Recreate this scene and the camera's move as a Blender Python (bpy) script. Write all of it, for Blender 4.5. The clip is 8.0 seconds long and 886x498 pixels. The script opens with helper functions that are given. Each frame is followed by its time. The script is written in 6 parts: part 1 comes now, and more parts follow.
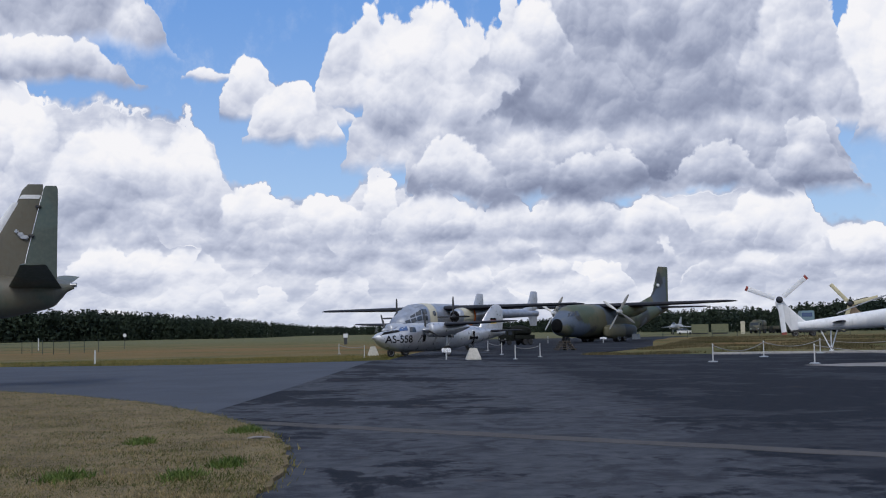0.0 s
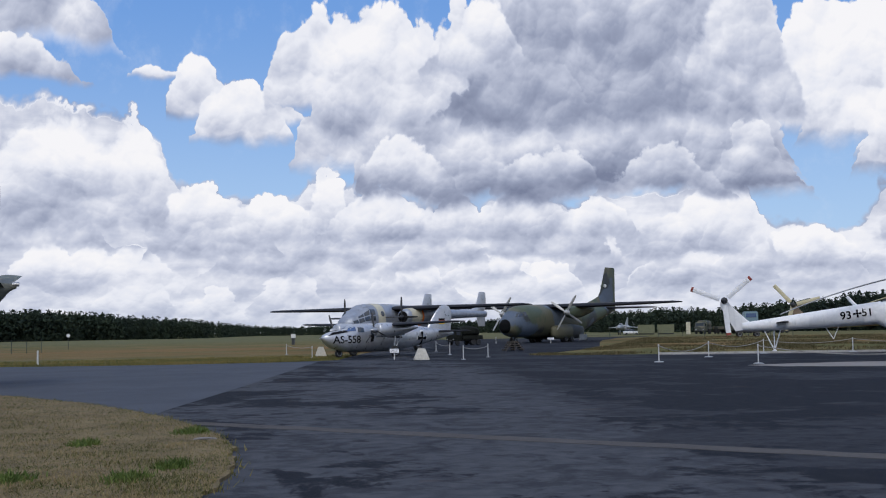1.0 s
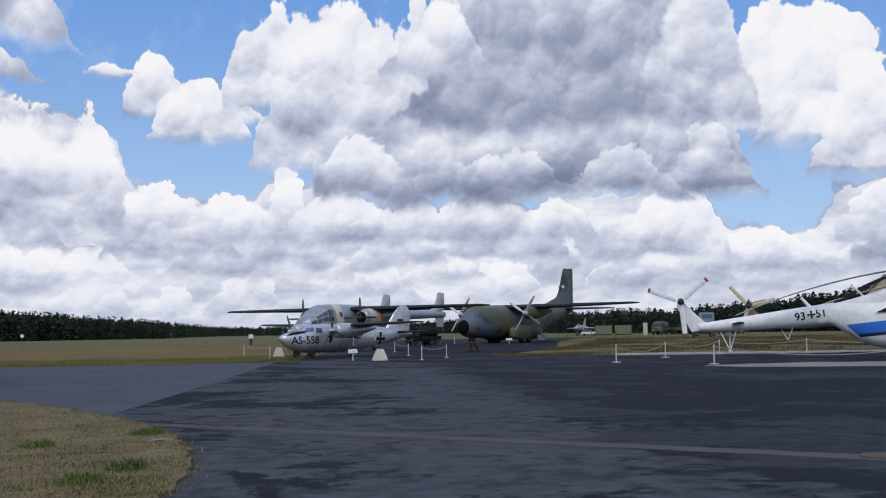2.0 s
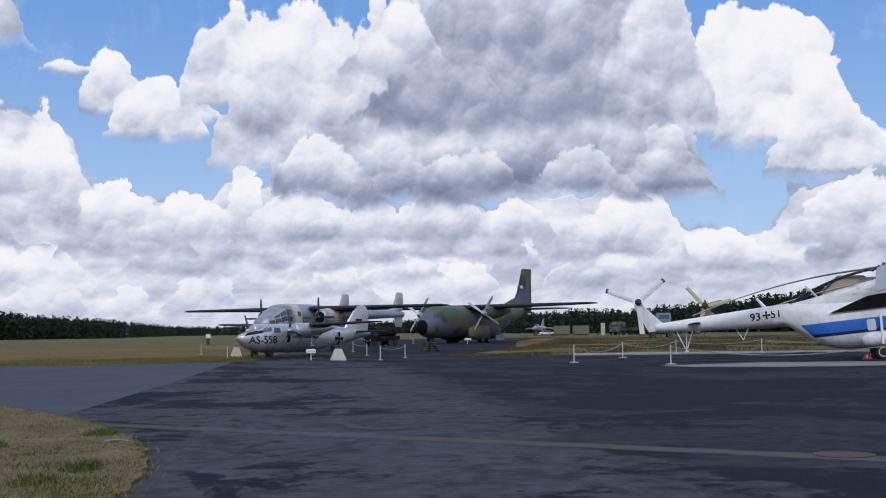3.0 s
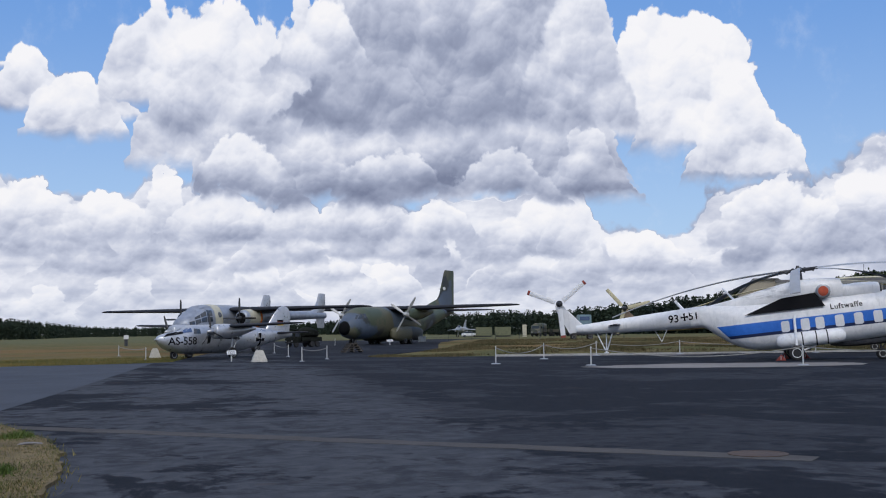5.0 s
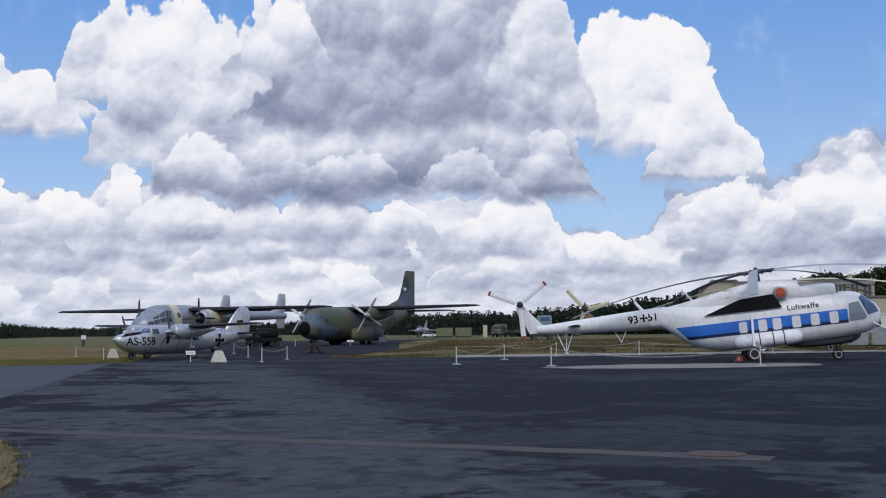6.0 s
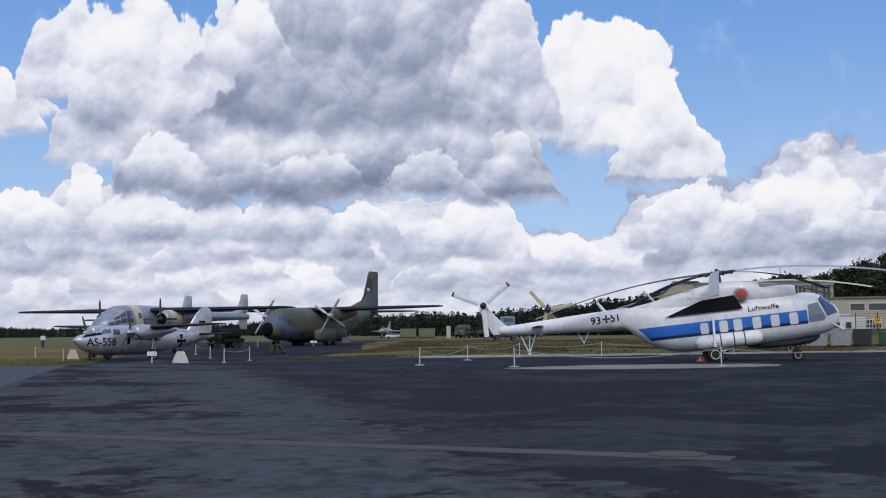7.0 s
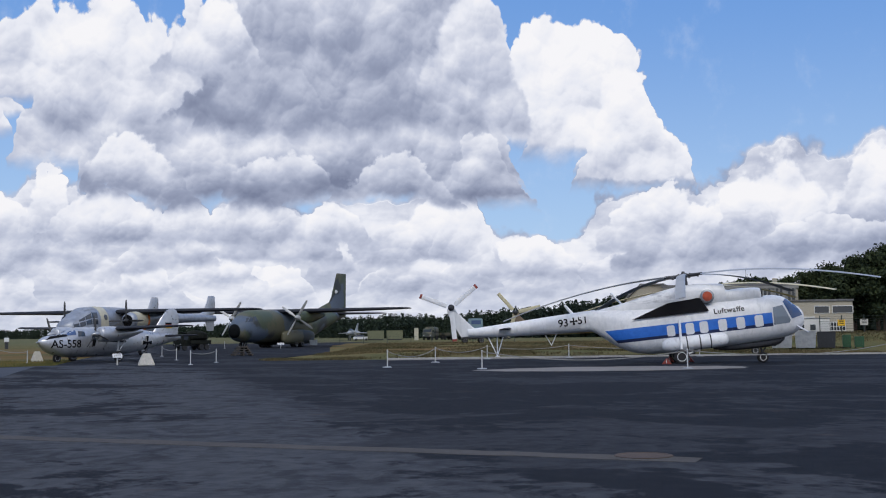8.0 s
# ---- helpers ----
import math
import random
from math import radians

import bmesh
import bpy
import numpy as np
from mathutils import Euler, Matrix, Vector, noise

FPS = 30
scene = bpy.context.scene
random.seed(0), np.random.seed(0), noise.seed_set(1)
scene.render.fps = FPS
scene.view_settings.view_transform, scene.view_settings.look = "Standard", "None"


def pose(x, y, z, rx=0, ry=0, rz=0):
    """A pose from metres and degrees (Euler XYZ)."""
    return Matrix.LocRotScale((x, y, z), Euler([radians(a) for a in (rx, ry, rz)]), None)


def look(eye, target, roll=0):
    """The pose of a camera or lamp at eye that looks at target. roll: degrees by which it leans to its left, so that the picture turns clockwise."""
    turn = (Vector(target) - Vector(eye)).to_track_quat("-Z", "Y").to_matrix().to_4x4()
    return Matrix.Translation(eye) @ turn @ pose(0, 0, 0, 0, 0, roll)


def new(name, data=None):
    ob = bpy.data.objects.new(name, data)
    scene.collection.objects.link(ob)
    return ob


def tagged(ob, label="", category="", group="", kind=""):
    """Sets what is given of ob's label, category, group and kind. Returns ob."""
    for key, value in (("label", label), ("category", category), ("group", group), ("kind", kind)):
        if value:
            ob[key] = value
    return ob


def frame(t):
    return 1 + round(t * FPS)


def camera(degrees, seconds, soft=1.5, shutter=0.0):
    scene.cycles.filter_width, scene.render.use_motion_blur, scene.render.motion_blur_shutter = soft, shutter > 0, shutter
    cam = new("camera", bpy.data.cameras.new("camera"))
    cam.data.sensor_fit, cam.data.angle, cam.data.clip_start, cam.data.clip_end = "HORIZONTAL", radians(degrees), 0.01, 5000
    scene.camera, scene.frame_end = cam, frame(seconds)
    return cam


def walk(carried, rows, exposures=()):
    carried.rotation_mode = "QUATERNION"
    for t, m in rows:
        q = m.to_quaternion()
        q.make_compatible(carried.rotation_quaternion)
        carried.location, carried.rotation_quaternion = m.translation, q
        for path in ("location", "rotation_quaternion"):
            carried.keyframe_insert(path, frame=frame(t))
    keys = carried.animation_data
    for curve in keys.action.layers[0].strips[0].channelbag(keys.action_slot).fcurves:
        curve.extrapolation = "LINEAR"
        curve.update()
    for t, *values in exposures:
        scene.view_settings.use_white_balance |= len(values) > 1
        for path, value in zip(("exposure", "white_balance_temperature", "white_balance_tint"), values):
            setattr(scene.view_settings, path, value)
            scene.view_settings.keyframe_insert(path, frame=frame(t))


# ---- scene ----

from mathutils.bvhtree import BVHTree

# ---------- camera: turns on its stand ----------
EYE = 2.0
cam = camera(41.77, 8.0, soft=1.1)
TURNS = [
    (0.0, 94.001, 0.998, 0.070), (0.5, 93.999, 1.003, -1.102), (1.0, 93.975, 0.962, -2.478),
    (1.5, 93.977, 0.950, -3.520), (3.0, 93.939, 0.821, -6.552), (3.5, 93.933, 0.797, -7.533),
    (4.0, 93.924, 0.774, -8.568), (5.5, 93.962, 0.707, -11.299), (6.0, 93.956, 0.663, -12.304),
    (6.5, 93.953, 0.661, -13.185), (7.0, 93.974, 0.632, -14.107), (7.5, 94.009, 0.630, -14.885),
    (8.0, 94.060, 0.580, -15.689),
]
walk(cam, [(t, pose(0, 0, EYE, a, b, c)) for t, a, b, c in TURNS])

# ---------- light ----------
SUN_AZ, SUN_EL = 188.0, 48.0      # degrees round from the first view, degrees up


def node_kit(tree):
    """Short makers for shader nodes of one tree."""
    links = tree.links

    def feed(sock, v):
        if isinstance(v, bpy.types.NodeSocket):
            links.new(v, sock)
        elif v is not None:
            sock.default_value = v

    def add(kind):
        return tree.nodes.new(kind)

    def m(op, a, b=None, c=None, clamp=False):
        n = add("ShaderNodeMath")
        n.operation, n.use_clamp = op, clamp
        feed(n.inputs[0], a), feed(n.inputs[1], b), feed(n.inputs[2], c)
        return n.outputs[0]

    def ramp(v, lo, hi, a=0.0, b=1.0, smooth=True):
        n = add("ShaderNodeMapRange")
        n.interpolation_type, n.clamp = ("SMOOTHSTEP" if smooth else "LINEAR"), not smooth
        for s, val in zip(n.inputs[:5], (v, lo, hi, a, b)):
            feed(s, val)
        return n.outputs[0]

    def noise_of(vec, scale, detail=4.0, rough=0.55, distort=0.0, lac=2.0):
        n = add("ShaderNodeTexNoise")
        if vec is not None:
            feed(n.inputs["Vector"], vec)
        feed(n.inputs["Scale"], scale), feed(n.inputs["Detail"], detail)
        feed(n.inputs["Roughness"], rough), feed(n.inputs["Distortion"], distort), feed(n.inputs["Lacunarity"], lac)
        return n.outputs["Fac"]

    def mix(f, a, b, kind="MIX"):
        n = add("ShaderNodeMix")
        n.data_type, n.blend_type = "RGBA", kind
        feed(n.inputs[0], f), feed(n.inputs[6], a), feed(n.inputs[7], b)
        return n.outputs[2]

    def xyz(x, y, z):
        n = add("ShaderNodeCombineXYZ")
        for s, val in zip(n.inputs, (x, y, z)):
            feed(s, val)
        return n.outputs[0]

    def split(v):
        n = add("ShaderNodeSeparateXYZ")
        feed(n.inputs[0], v)
        return n.outputs
    return add, m, ramp, noise_of, mix, xyz, split, feed



def heap_layer():
    """One cumulus heap laid over the clouds behind it: a billowing crown, a softer level base, brighter toward the crown."""
    g = bpy.data.node_groups.new("cumulus heap", "ShaderNodeTree")
    for name in ("across", "up", "ragged", "relief", "soft", "tone", "cover", "centre", "base", "narrow", "tall", "rough", "top", "low"):
        g.interface.new_socket(name, in_out="INPUT", socket_type="NodeSocketFloat")
    for name in ("tone", "cover"):
        g.interface.new_socket(name, in_out="OUTPUT", socket_type="NodeSocketFloat")
    add, m, ramp, noise_of, mix, xyz, split, feed = node_kit(g)
    across, up, ragged, relief, soft, tone, cover, centre, base, narrow, tall, rough, top, low = add("NodeGroupInput").outputs[:14]
    x = m("MULTIPLY", m("SUBTRACT", across, centre), narrow)
    rise = m("SUBTRACT", up, base)
    under = m("SUBTRACT", m("SUBTRACT", tall, m("MULTIPLY", m("MULTIPLY", x, x), tall)), rise)
    uneven = m("MULTIPLY", ragged, rough)
    under = m("ADD", under, uneven)                       # degrees below the crown's edge
    lip = m("MULTIPLY", uneven, 0.22)
    size = m("MINIMUM", tall, 6.0)
    ground = m("ADD", 0.16, m("MULTIPLY", size, 0.07))
    floor_edge = ramp(m("ADD", rise, lip), m("MULTIPLY", ground, -1.0), ground)
    body = m("MULTIPLY", ramp(under, 0.0, m("ADD", 0.09, m("MULTIPLY", size, 0.03))), floor_edge)
    melt = m("MULTIPLY", ramp(under, 0.0, m("ADD", 0.03, m("MULTIPLY", m("MULTIPLY", size, size), 0.033))), floor_edge)   # heaps of one cloud run into one another
    melt = m("MAXIMUM", melt, m("SUBTRACT", 1.0, cover))
    here = ramp(m("SUBTRACT", rise, lip), 0.0, m("MULTIPLY", tall, 0.85), low, top)
    here = m("ADD", here, m("MULTIPLY", relief, 0.46))
    here = m("ADD", here, m("MULTIPLY", soft, 0.95))
    here = m("ADD", here, ramp(under, 0.0, m("ADD", 0.35, m("MULTIPLY", size, 0.1)), 0.04, 0.0))
    out = add("NodeGroupOutput")
    feed(out.inputs[0], m("ADD", tone, m("MULTIPLY", m("SUBTRACT", here, tone), melt)))
    feed(out.inputs[1], m("ADD", cover, m("MULTIPLY", m("SUBTRACT", 1.0, cover), body)))
    return g


def make_sky():
    w = bpy.data.worlds.new("sky")
    scene.world = w
    w.use_nodes = True
    t = w.node_tree
    t.nodes.clear()
    add, m, ramp, noise_of, mix, xyz, split, feed = node_kit(t)
    out, bg = add("ShaderNodeOutputWorld"), add("ShaderNodeBackground")
    air = add("ShaderNodeTexSky")
    air.sky_type, air.sun_disc, air.sun_elevation, air.sun_rotation = "NISHITA", False, radians(SUN_EL), radians(SUN_AZ)
    air.air_density, air.dust_density, air.ozone_density = 1.0, 0.6, 2.0
    d = split(add("ShaderNodeTexCoord").outputs["Generated"])
    u = m("MULTIPLY", m("ARCTAN2", d[0], d[1]), 57.2958)          # degrees to the right
    v = m("MULTIPLY", m("ARCSINE", d[2]), 57.2958)                # degrees up
    high = m("POWER", m("MAXIMUM", m("ADD", v, 1.5), 0.05), 0.62)  # farther clouds lie flatter

    # broad wandering of the outlines
    def wander(z, scale=1.0, detail=4.0, rough=0.55):
        return m("SUBTRACT", noise_of(xyz(m("MULTIPLY", u, 0.32 * scale), m("MULTIPLY", high, 1.0 * scale), z), 1.0, detail, rough), 0.5)
    big, big2 = wander(3.0), wander(17.0)
    ub = m("ADD", u, m("MULTIPLY", big, 3.2))
    vb = m("ADD", v, m("MULTIPLY", big2, 1.9))
    px, py = m("ADD", u, m("MULTIPLY", big2, 1.4)), m("ADD", m("MULTIPLY", high, 3.6), m("MULTIPLY", big, 1.4))

    def swelling(size, du, dv, shift):
        """Rounded swellings of one size in degrees, with creases between them."""
        n = add("ShaderNodeTexVoronoi")
        n.voronoi_dimensions, n.feature = "2D", "SMOOTH_F1"
        n.inputs["Smoothness"].default_value = 0.22
        feed(n.inputs["Vector"], xyz(m("ADD", px, du * size + shift), m("ADD", py, dv * size), 0.0))
        n.inputs["Scale"].default_value = 1.0 / size
        return m("SUBTRACT", 1.0, m("POWER", n.outputs["Distance"], 2.0))
    billow, relief = None, None
    for size, weight, shift in ((2.3, 1.0, 0.0), (1.1, 0.52, 13.0), (0.52, 0.28, 37.0), (0.25, 0.15, 71.0)):
        here = swelling(size, 0.0, 0.0, shift)
        lit = m("MULTIPLY", m("SUBTRACT", here, swelling(size, -0.06, 0.24, shift)), weight)   # falls away toward the light
        here = m("MULTIPLY", m("SUBTRACT", here, 0.72), weight)
        billow = here if billow is None else m("ADD", billow, here)
        relief = lit if relief is None else m("ADD", relief, lit)
    frizz = wander(9.0, 2.2, 8.0, 0.66)
    ragged = m("ADD", m("MULTIPLY", billow, 1.7), m("MULTIPLY", frizz, 1.7))
    shade_a = wander(29.0, 0.8, 5.0, 0.52)
    shade_b = m("SUBTRACT", noise_of(xyz(m("ADD", m("MULTIPLY", u, 0.256), -0.05), m("ADD", m("MULTIPLY", high, 0.8), 0.22), 29.0), 1.0, 5.0, 0.52), 0.5)
    soft = m("SUBTRACT", shade_a, shade_b)
    wisp = m("MULTIPLY", frizz, 0.5)

    # the hazy grey bank above the horizon, its top as a curve over the compass
    crest = add("ShaderNodeFloatCurve")
    curve = crest.mapping.curves[0]
    for k, (a, h) in enumerate(CREST):
        q = ((a + 60) / 120, h / 20)
        if k == 0:
            curve.points[0].location = q
        elif k == len(CREST) - 1:
            curve.points[1].location = q
        else:
            curve.points.new(*q)
    crest.mapping.update()
    feed(crest.inputs["Value"], m("DIVIDE", m("ADD", m("ADD", u, m("MULTIPLY", big, 1.6)), 60.0), 120.0, clamp=True))
    bank = m("ADD", m("SUBTRACT", m("MULTIPLY", crest.outputs[0], 20.0), vb), m("MULTIPLY", ragged, 0.5))
    ahead = ramp(m("ABSOLUTE", m("SUBTRACT", u, 8.0)), 38.0, 52.0, 1.0, 0.0)
    seen = m("MULTIPLY", ahead, ramp(v, 17.5, 24.0, 1.0, 0.0))
    # elsewhere in the sky the same broken cumulus
    loose = m("SUBTRACT", m("MULTIPLY", noise_of(add("ShaderNodeTexCoord").outputs["Generated"], 2.6, 4.0, 0.5), 5.0), 2.45)
    loose = m("ADD", loose, m("MULTIPLY", ragged, 0.6))
    cover = m("ADD", m("MULTIPLY", ramp(bank, 0.0, 0.5), seen), m("MULTIPLY", ramp(loose, 0.0, 0.25), m("SUBTRACT", 1.0, seen)))
    streaks = m("SUBTRACT", noise_of(xyz(m("MULTIPLY", u, 0.16), m("MULTIPLY", high, 2.4), 40.0), 1.0, 5.0, 0.55, 0.3), 0.5)
    tone = m("ADD", 0.68, m("ADD", m("MULTIPLY", streaks, 0.8), m("MULTIPLY", soft, 0.9)))
    tone = m("ADD", tone, m("MULTIPLY", relief, 0.25))

    # heaps, farthest first: azimuth, base, half width, height (degrees), tone at the crown and at the base
    layer = heap_layer()
    for u0, base, wide, tall, top, low in CLOUDS_HORIZON + CLOUDS_FAR + CLOUDS_BANK + CLOUDS_SINGLE + CLOUDS_NEAR:
        n = add("ShaderNodeGroup")
        n.node_tree = layer
        for sock, val in zip(n.inputs, (ub, vb, ragged, relief, soft, tone, cover, u0, base, 1.0 / wide, tall, min(1.0, 0.26 + 0.13 * tall), top, low)):
            feed(sock, val)
        tone, cover = n.outputs[0], n.outputs[1]
    tone = m("ADD", tone, m("MULTIPLY", wisp, 0.12))
    n = add("ShaderNodeValToRGB")
    feed(n.inputs[0], tone)
    r = n.color_ramp
    r.elements[0].position, r.elements[0].color = 0.0, (0.19, 0.22, 0.33, 1)
    r.elements[1].position, r.elements[1].color = 1.0, (0.92, 0.915, 0.945, 1)
    for p, c in ((0.30, (0.32, 0.36, 0.49)), (0.55, (0.53, 0.57, 0.70)), (0.80, (0.80, 0.82, 0.90))):
        r.elements.new(p).color = (*c, 1)
    blue = mix(0.75, mix(1.0, air.outputs[0], (0.085, 0.085, 0.085, 1), "MULTIPLY"),
               mix(ramp(v, 1.0, 18.0), (0.43, 0.63, 0.94, 1), (0.15, 0.355, 0.82, 1)))
    blue = mix(ramp(m("ADD", frizz, shade_a), 0.05, 0.5, 0.0, 0.30), blue, (0.72, 0.78, 0.90, 1))
    sky = mix(cover, blue, n.outputs[0])
    haze = ramp(v, -1.0, 3.0, 0.3, 0.0)
    sky = mix(haze, sky, (0.62, 0.68, 0.80, 1))
    feed(bg.inputs[0], sky)
    feed(bg.inputs[1], 1.0)
    t.links.new(bg.outputs[0], out.inputs[0])


# cumulus heaps in degrees: azimuth, base, half width, height; then their tones
CLOUDS_HORIZON = [
    (-17.4, 0.95, 3.07, 1.59, 0.83, 0.60), (-5.1, 0.77, 1.95, 2.22, 0.84, 0.60), (-12.5, 0.75, 2.51, 1.77, 0.82, 0.60), (-8.7, 0.55, 2.23, 1.37, 0.78, 0.60),
    (2.9, 0.63, 1.95, 1.67, 0.82, 0.60), (7.9, 0.54, 2.51, 1.93, 0.84, 0.55), (13.0, 0.44, 2.23, 1.63, 0.82, 0.55), (13.4, 1.32, 2.23, 2.23, 0.84, 0.55),
    (25.0, 2.43, 2.79, 1.38, 0.88, 0.63), (20.6, 1.80, 1.95, 1.39, 0.83, 0.60), (30.6, 2.45, 4.19, 1.08, 0.80, 0.65),
]
CLOUDS_FAR = [
    (-13.3, 1.84, 3.35, 2.63, 0.95, 0.65), (-16.2, 2.01, 2.23, 2.36, 0.95, 0.60), (1.0, 1.64, 2.51, 2.09, 0.93, 0.55), (7.7, 1.51, 1.95, 1.74, 0.94, 0.60),
    (10.7, 2.68, 1.67, 1.51, 0.90, 0.53), (4.9, 2.26, 2.23, 1.25, 0.88, 0.55), (-6.5, 2.45, 3.35, 1.94, 0.78, 0.47), (-3.4, 2.69, 3.63, 3.28, 0.95, 0.55),
    (14.9, 2.02, 3.35, 1.88, 0.88, 0.50), (20.6, 2.91, 1.67, 1.81, 0.95, 0.65), (2.1, 3.15, 3.07, 1.95, 0.88, 0.50),
]
CLOUDS_BANK = [
    (7.7, 3.44, 3.63, 1.93, 0.86, 0.45), (18.8, 2.44, 3.35, 2.11, 0.88, 0.55), (-8.7, 3.72, 3.35, 2.48, 0.90, 0.47), (-18.7, 4.14, 6.42, 1.19, 0.70, 0.43),
    (-9.0, 4.41, 2.79, 2.75, 0.95, 0.55), (-6.2, 4.39, 2.51, 2.35, 0.94, 0.50), (-3.1, 4.63, 1.53, 3.11, 0.95, 0.55), (-0.6, 4.32, 3.07, 2.45, 0.92, 0.47),
    (3.0, 4.39, 3.07, 2.23, 0.88, 0.50), (6.4, 4.31, 3.07, 2.41, 0.90, 0.47), (9.4, 4.36, 2.79, 1.98, 0.88, 0.50), (15.4, 3.49, 3.63, 3.09, 0.95, 0.53),
    (16.7, 3.84, 1.67, 2.99, 0.95, 0.65), (-20.0, 4.91, 3.07, 6.82, 0.88, 0.41), (-19.3, 5.19, 1.95, 5.45, 0.95, 0.60), (-15.5, 4.96, 2.93, 5.88, 0.95, 0.47),
    (-12.7, 5.10, 2.57, 5.12, 0.95, 0.50), (-17.7, 5.20, 3.07, 4.24, 0.83, 0.47),
]
CLOUDS_SINGLE = [
    (35.6, 3.13, 3.63, 4.19, 0.85, 0.34), (31.0, 2.99, 7.25, 3.76, 0.90, 0.40), (26.7, 3.90, 3.63, 2.84, 0.98, 0.50), (32.3, 4.02, 3.07, 4.40, 1.00, 0.50),
    (30.2, 4.63, 1.67, 3.23, 1.00, 0.60), (36.3, 4.68, 2.23, 3.78, 0.98, 0.40), (34.5, 3.42, 4.46, 1.85, 0.72, 0.34), (25.2, 6.96, 2.93, 3.82, 0.92, 0.68),
    (21.5, 9.27, 3.49, 6.69, 0.94, 0.66), (23.4, 8.67, 3.35, 6.77, 0.98, 0.70), (24.7, 7.80, 2.37, 5.43, 1.00, 0.72), (17.4, 9.90, 2.23, 4.64, 0.85, 0.60),
    (-9.5, 10.57, 2.09, 2.70, 0.95, 0.72), (-7.5, 9.42, 2.37, 2.86, 0.95, 0.72), (-5.3, 10.05, 1.53, 0.90, 0.88, 0.70), (-11.4, 12.45, 0.98, 0.43, 0.85, 0.75),
]
CLOUDS_NEAR = [
    (9.3, 6.38, 11.02, 5.37, 0.80, 0.16), (17.0, 7.30, 3.07, 3.96, 0.80, 0.42), (-3.4, 10.73, 3.07, 4.83, 0.86, 0.66), (-0.9, 7.94, 4.19, 8.32, 0.88, 0.55),
    (2.1, 7.06, 3.91, 8.21, 0.85, 0.48), (10.9, 9.76, 7.39, 21.60, 0.95, 0.34), (4.4, 12.50, 2.51, 4.03, 0.86, 0.55), (17.0, 9.84, 3.35, 6.87, 0.74, 0.42),
    (6.5, 10.19, 4.19, 2.77, 0.44, 0.30), (0.8, 6.66, 2.51, 2.91, 0.90, 0.22), (13.2, 6.28, 3.35, 2.24, 0.72, 0.20), (7.8, 6.48, 3.35, 2.39, 0.72, 0.20),
    (17.7, 7.26, 1.95, 2.24, 0.72, 0.42), (-18.7, 13.77, 6.00, 6.08, 0.90, 0.42), (-19.5, 11.92, 4.88, 2.16, 0.86, 0.38),
]
CREST = [(-60, 7.0), (-30, 10.0), (-21, 12.3), (-18.4, 10.9), (-15.9, 11.1), (-13.3, 10.3), (-11.4, 9.7), (-10.4, 7.4), (-7.9, 6.9), (-5.1, 6.6), (-4.0, 7.4), (-2.3, 7.3), (-1, 6.6), (6, 6.6), (12, 6.6), (14.5, 7.0), (16.5, 6.7),
         (18.1, 5.4), (21, 4.8), (22.8, 5.2), (23.4, 6.5), (26.6, 6.8), (29, 7.6), (30.8, 8.7), (33.4, 8.9), (34.5, 8.0), (36.6, 9.2), (60, 8.0)]
make_sky()


sun = new("sun", bpy.data.lights.new("sun", "SUN"))
sun.data.energy, sun.data.angle, sun.data.color = 1.4, radians(28), (1.0, 0.95, 0.87)
sa, se = radians(SUN_AZ), radians(SUN_EL)
sun.matrix_world = look((100 * math.sin(sa) * math.cos(se), 100 * math.cos(sa) * math.cos(se), 100 * math.sin(se)), (0, 0, 0))
scene.view_settings.exposure = 0.0

# ---------- materials ----------
def material(name, colour, rough=0.6, metal=0.0, vary=0.15, grain=8.0, stain=0.6, bump=0.1, bump_scale=40.0, dirt=None, spec=0.5, each=0.0):
    """A painted or natural surface: base colour with grain, broad stains and a fine relief, in object metres."""
    mat = bpy.data.materials.new(name)
    mat.use_nodes = True
    t = mat.node_tree
    add, m, ramp, noise_of, mix, xyz, split, feed = node_kit(t)
    p = t.nodes["Principled BSDF"]
    co = add("ShaderNodeTexCoord").outputs["Object"]
    c = (*colour, 1)
    g = noise_of(co, grain, 5.0, 0.6)
    s = noise_of(co, stain, 4.0, 0.6, 0.5)
    dark = tuple(v * (1 - 1.6 * vary) for v in colour) + (1,)
    light = tuple(min(1, v * (1 + vary)) for v in colour) + (1,)
    col = mix(ramp(s, 0.3, 0.7), dark, light)
    col = mix(0.6, col, mix(ramp(g, 0.3, 0.7), dark, light))
    if dirt:
        d = noise_of(co, stain * 2.3, 6.0, 0.65, 1.0)
        col = mix(ramp(d, 0.54, 0.74, 0.0, 0.75), col, (*dirt, 1))
    if each:
        r = add("ShaderNodeObjectInfo").outputs["Random"]
        col = mix(m("MULTIPLY", r, each), col, (*[v * 0.35 for v in colour], 1))
    feed(p.inputs["Base Color"], col)
    feed(p.inputs["Roughness"], ramp(g, 0.2, 0.8, max(0.03, rough - 0.1), min(1.0, rough + 0.1)))
    p.inputs["Metallic"].default_value = metal
    p.inputs["Specular IOR Level"].default_value = spec
    if bump:
        b = add("ShaderNodeBump")
        b.inputs["Strength"].default_value, b.inputs["Distance"].default_value = bump, 0.02
        feed(b.inputs["Height"], noise_of(co, bump_scale, 4.0, 0.6))
        t.links.new(b.outputs[0], p.inputs["Normal"])
    return mat


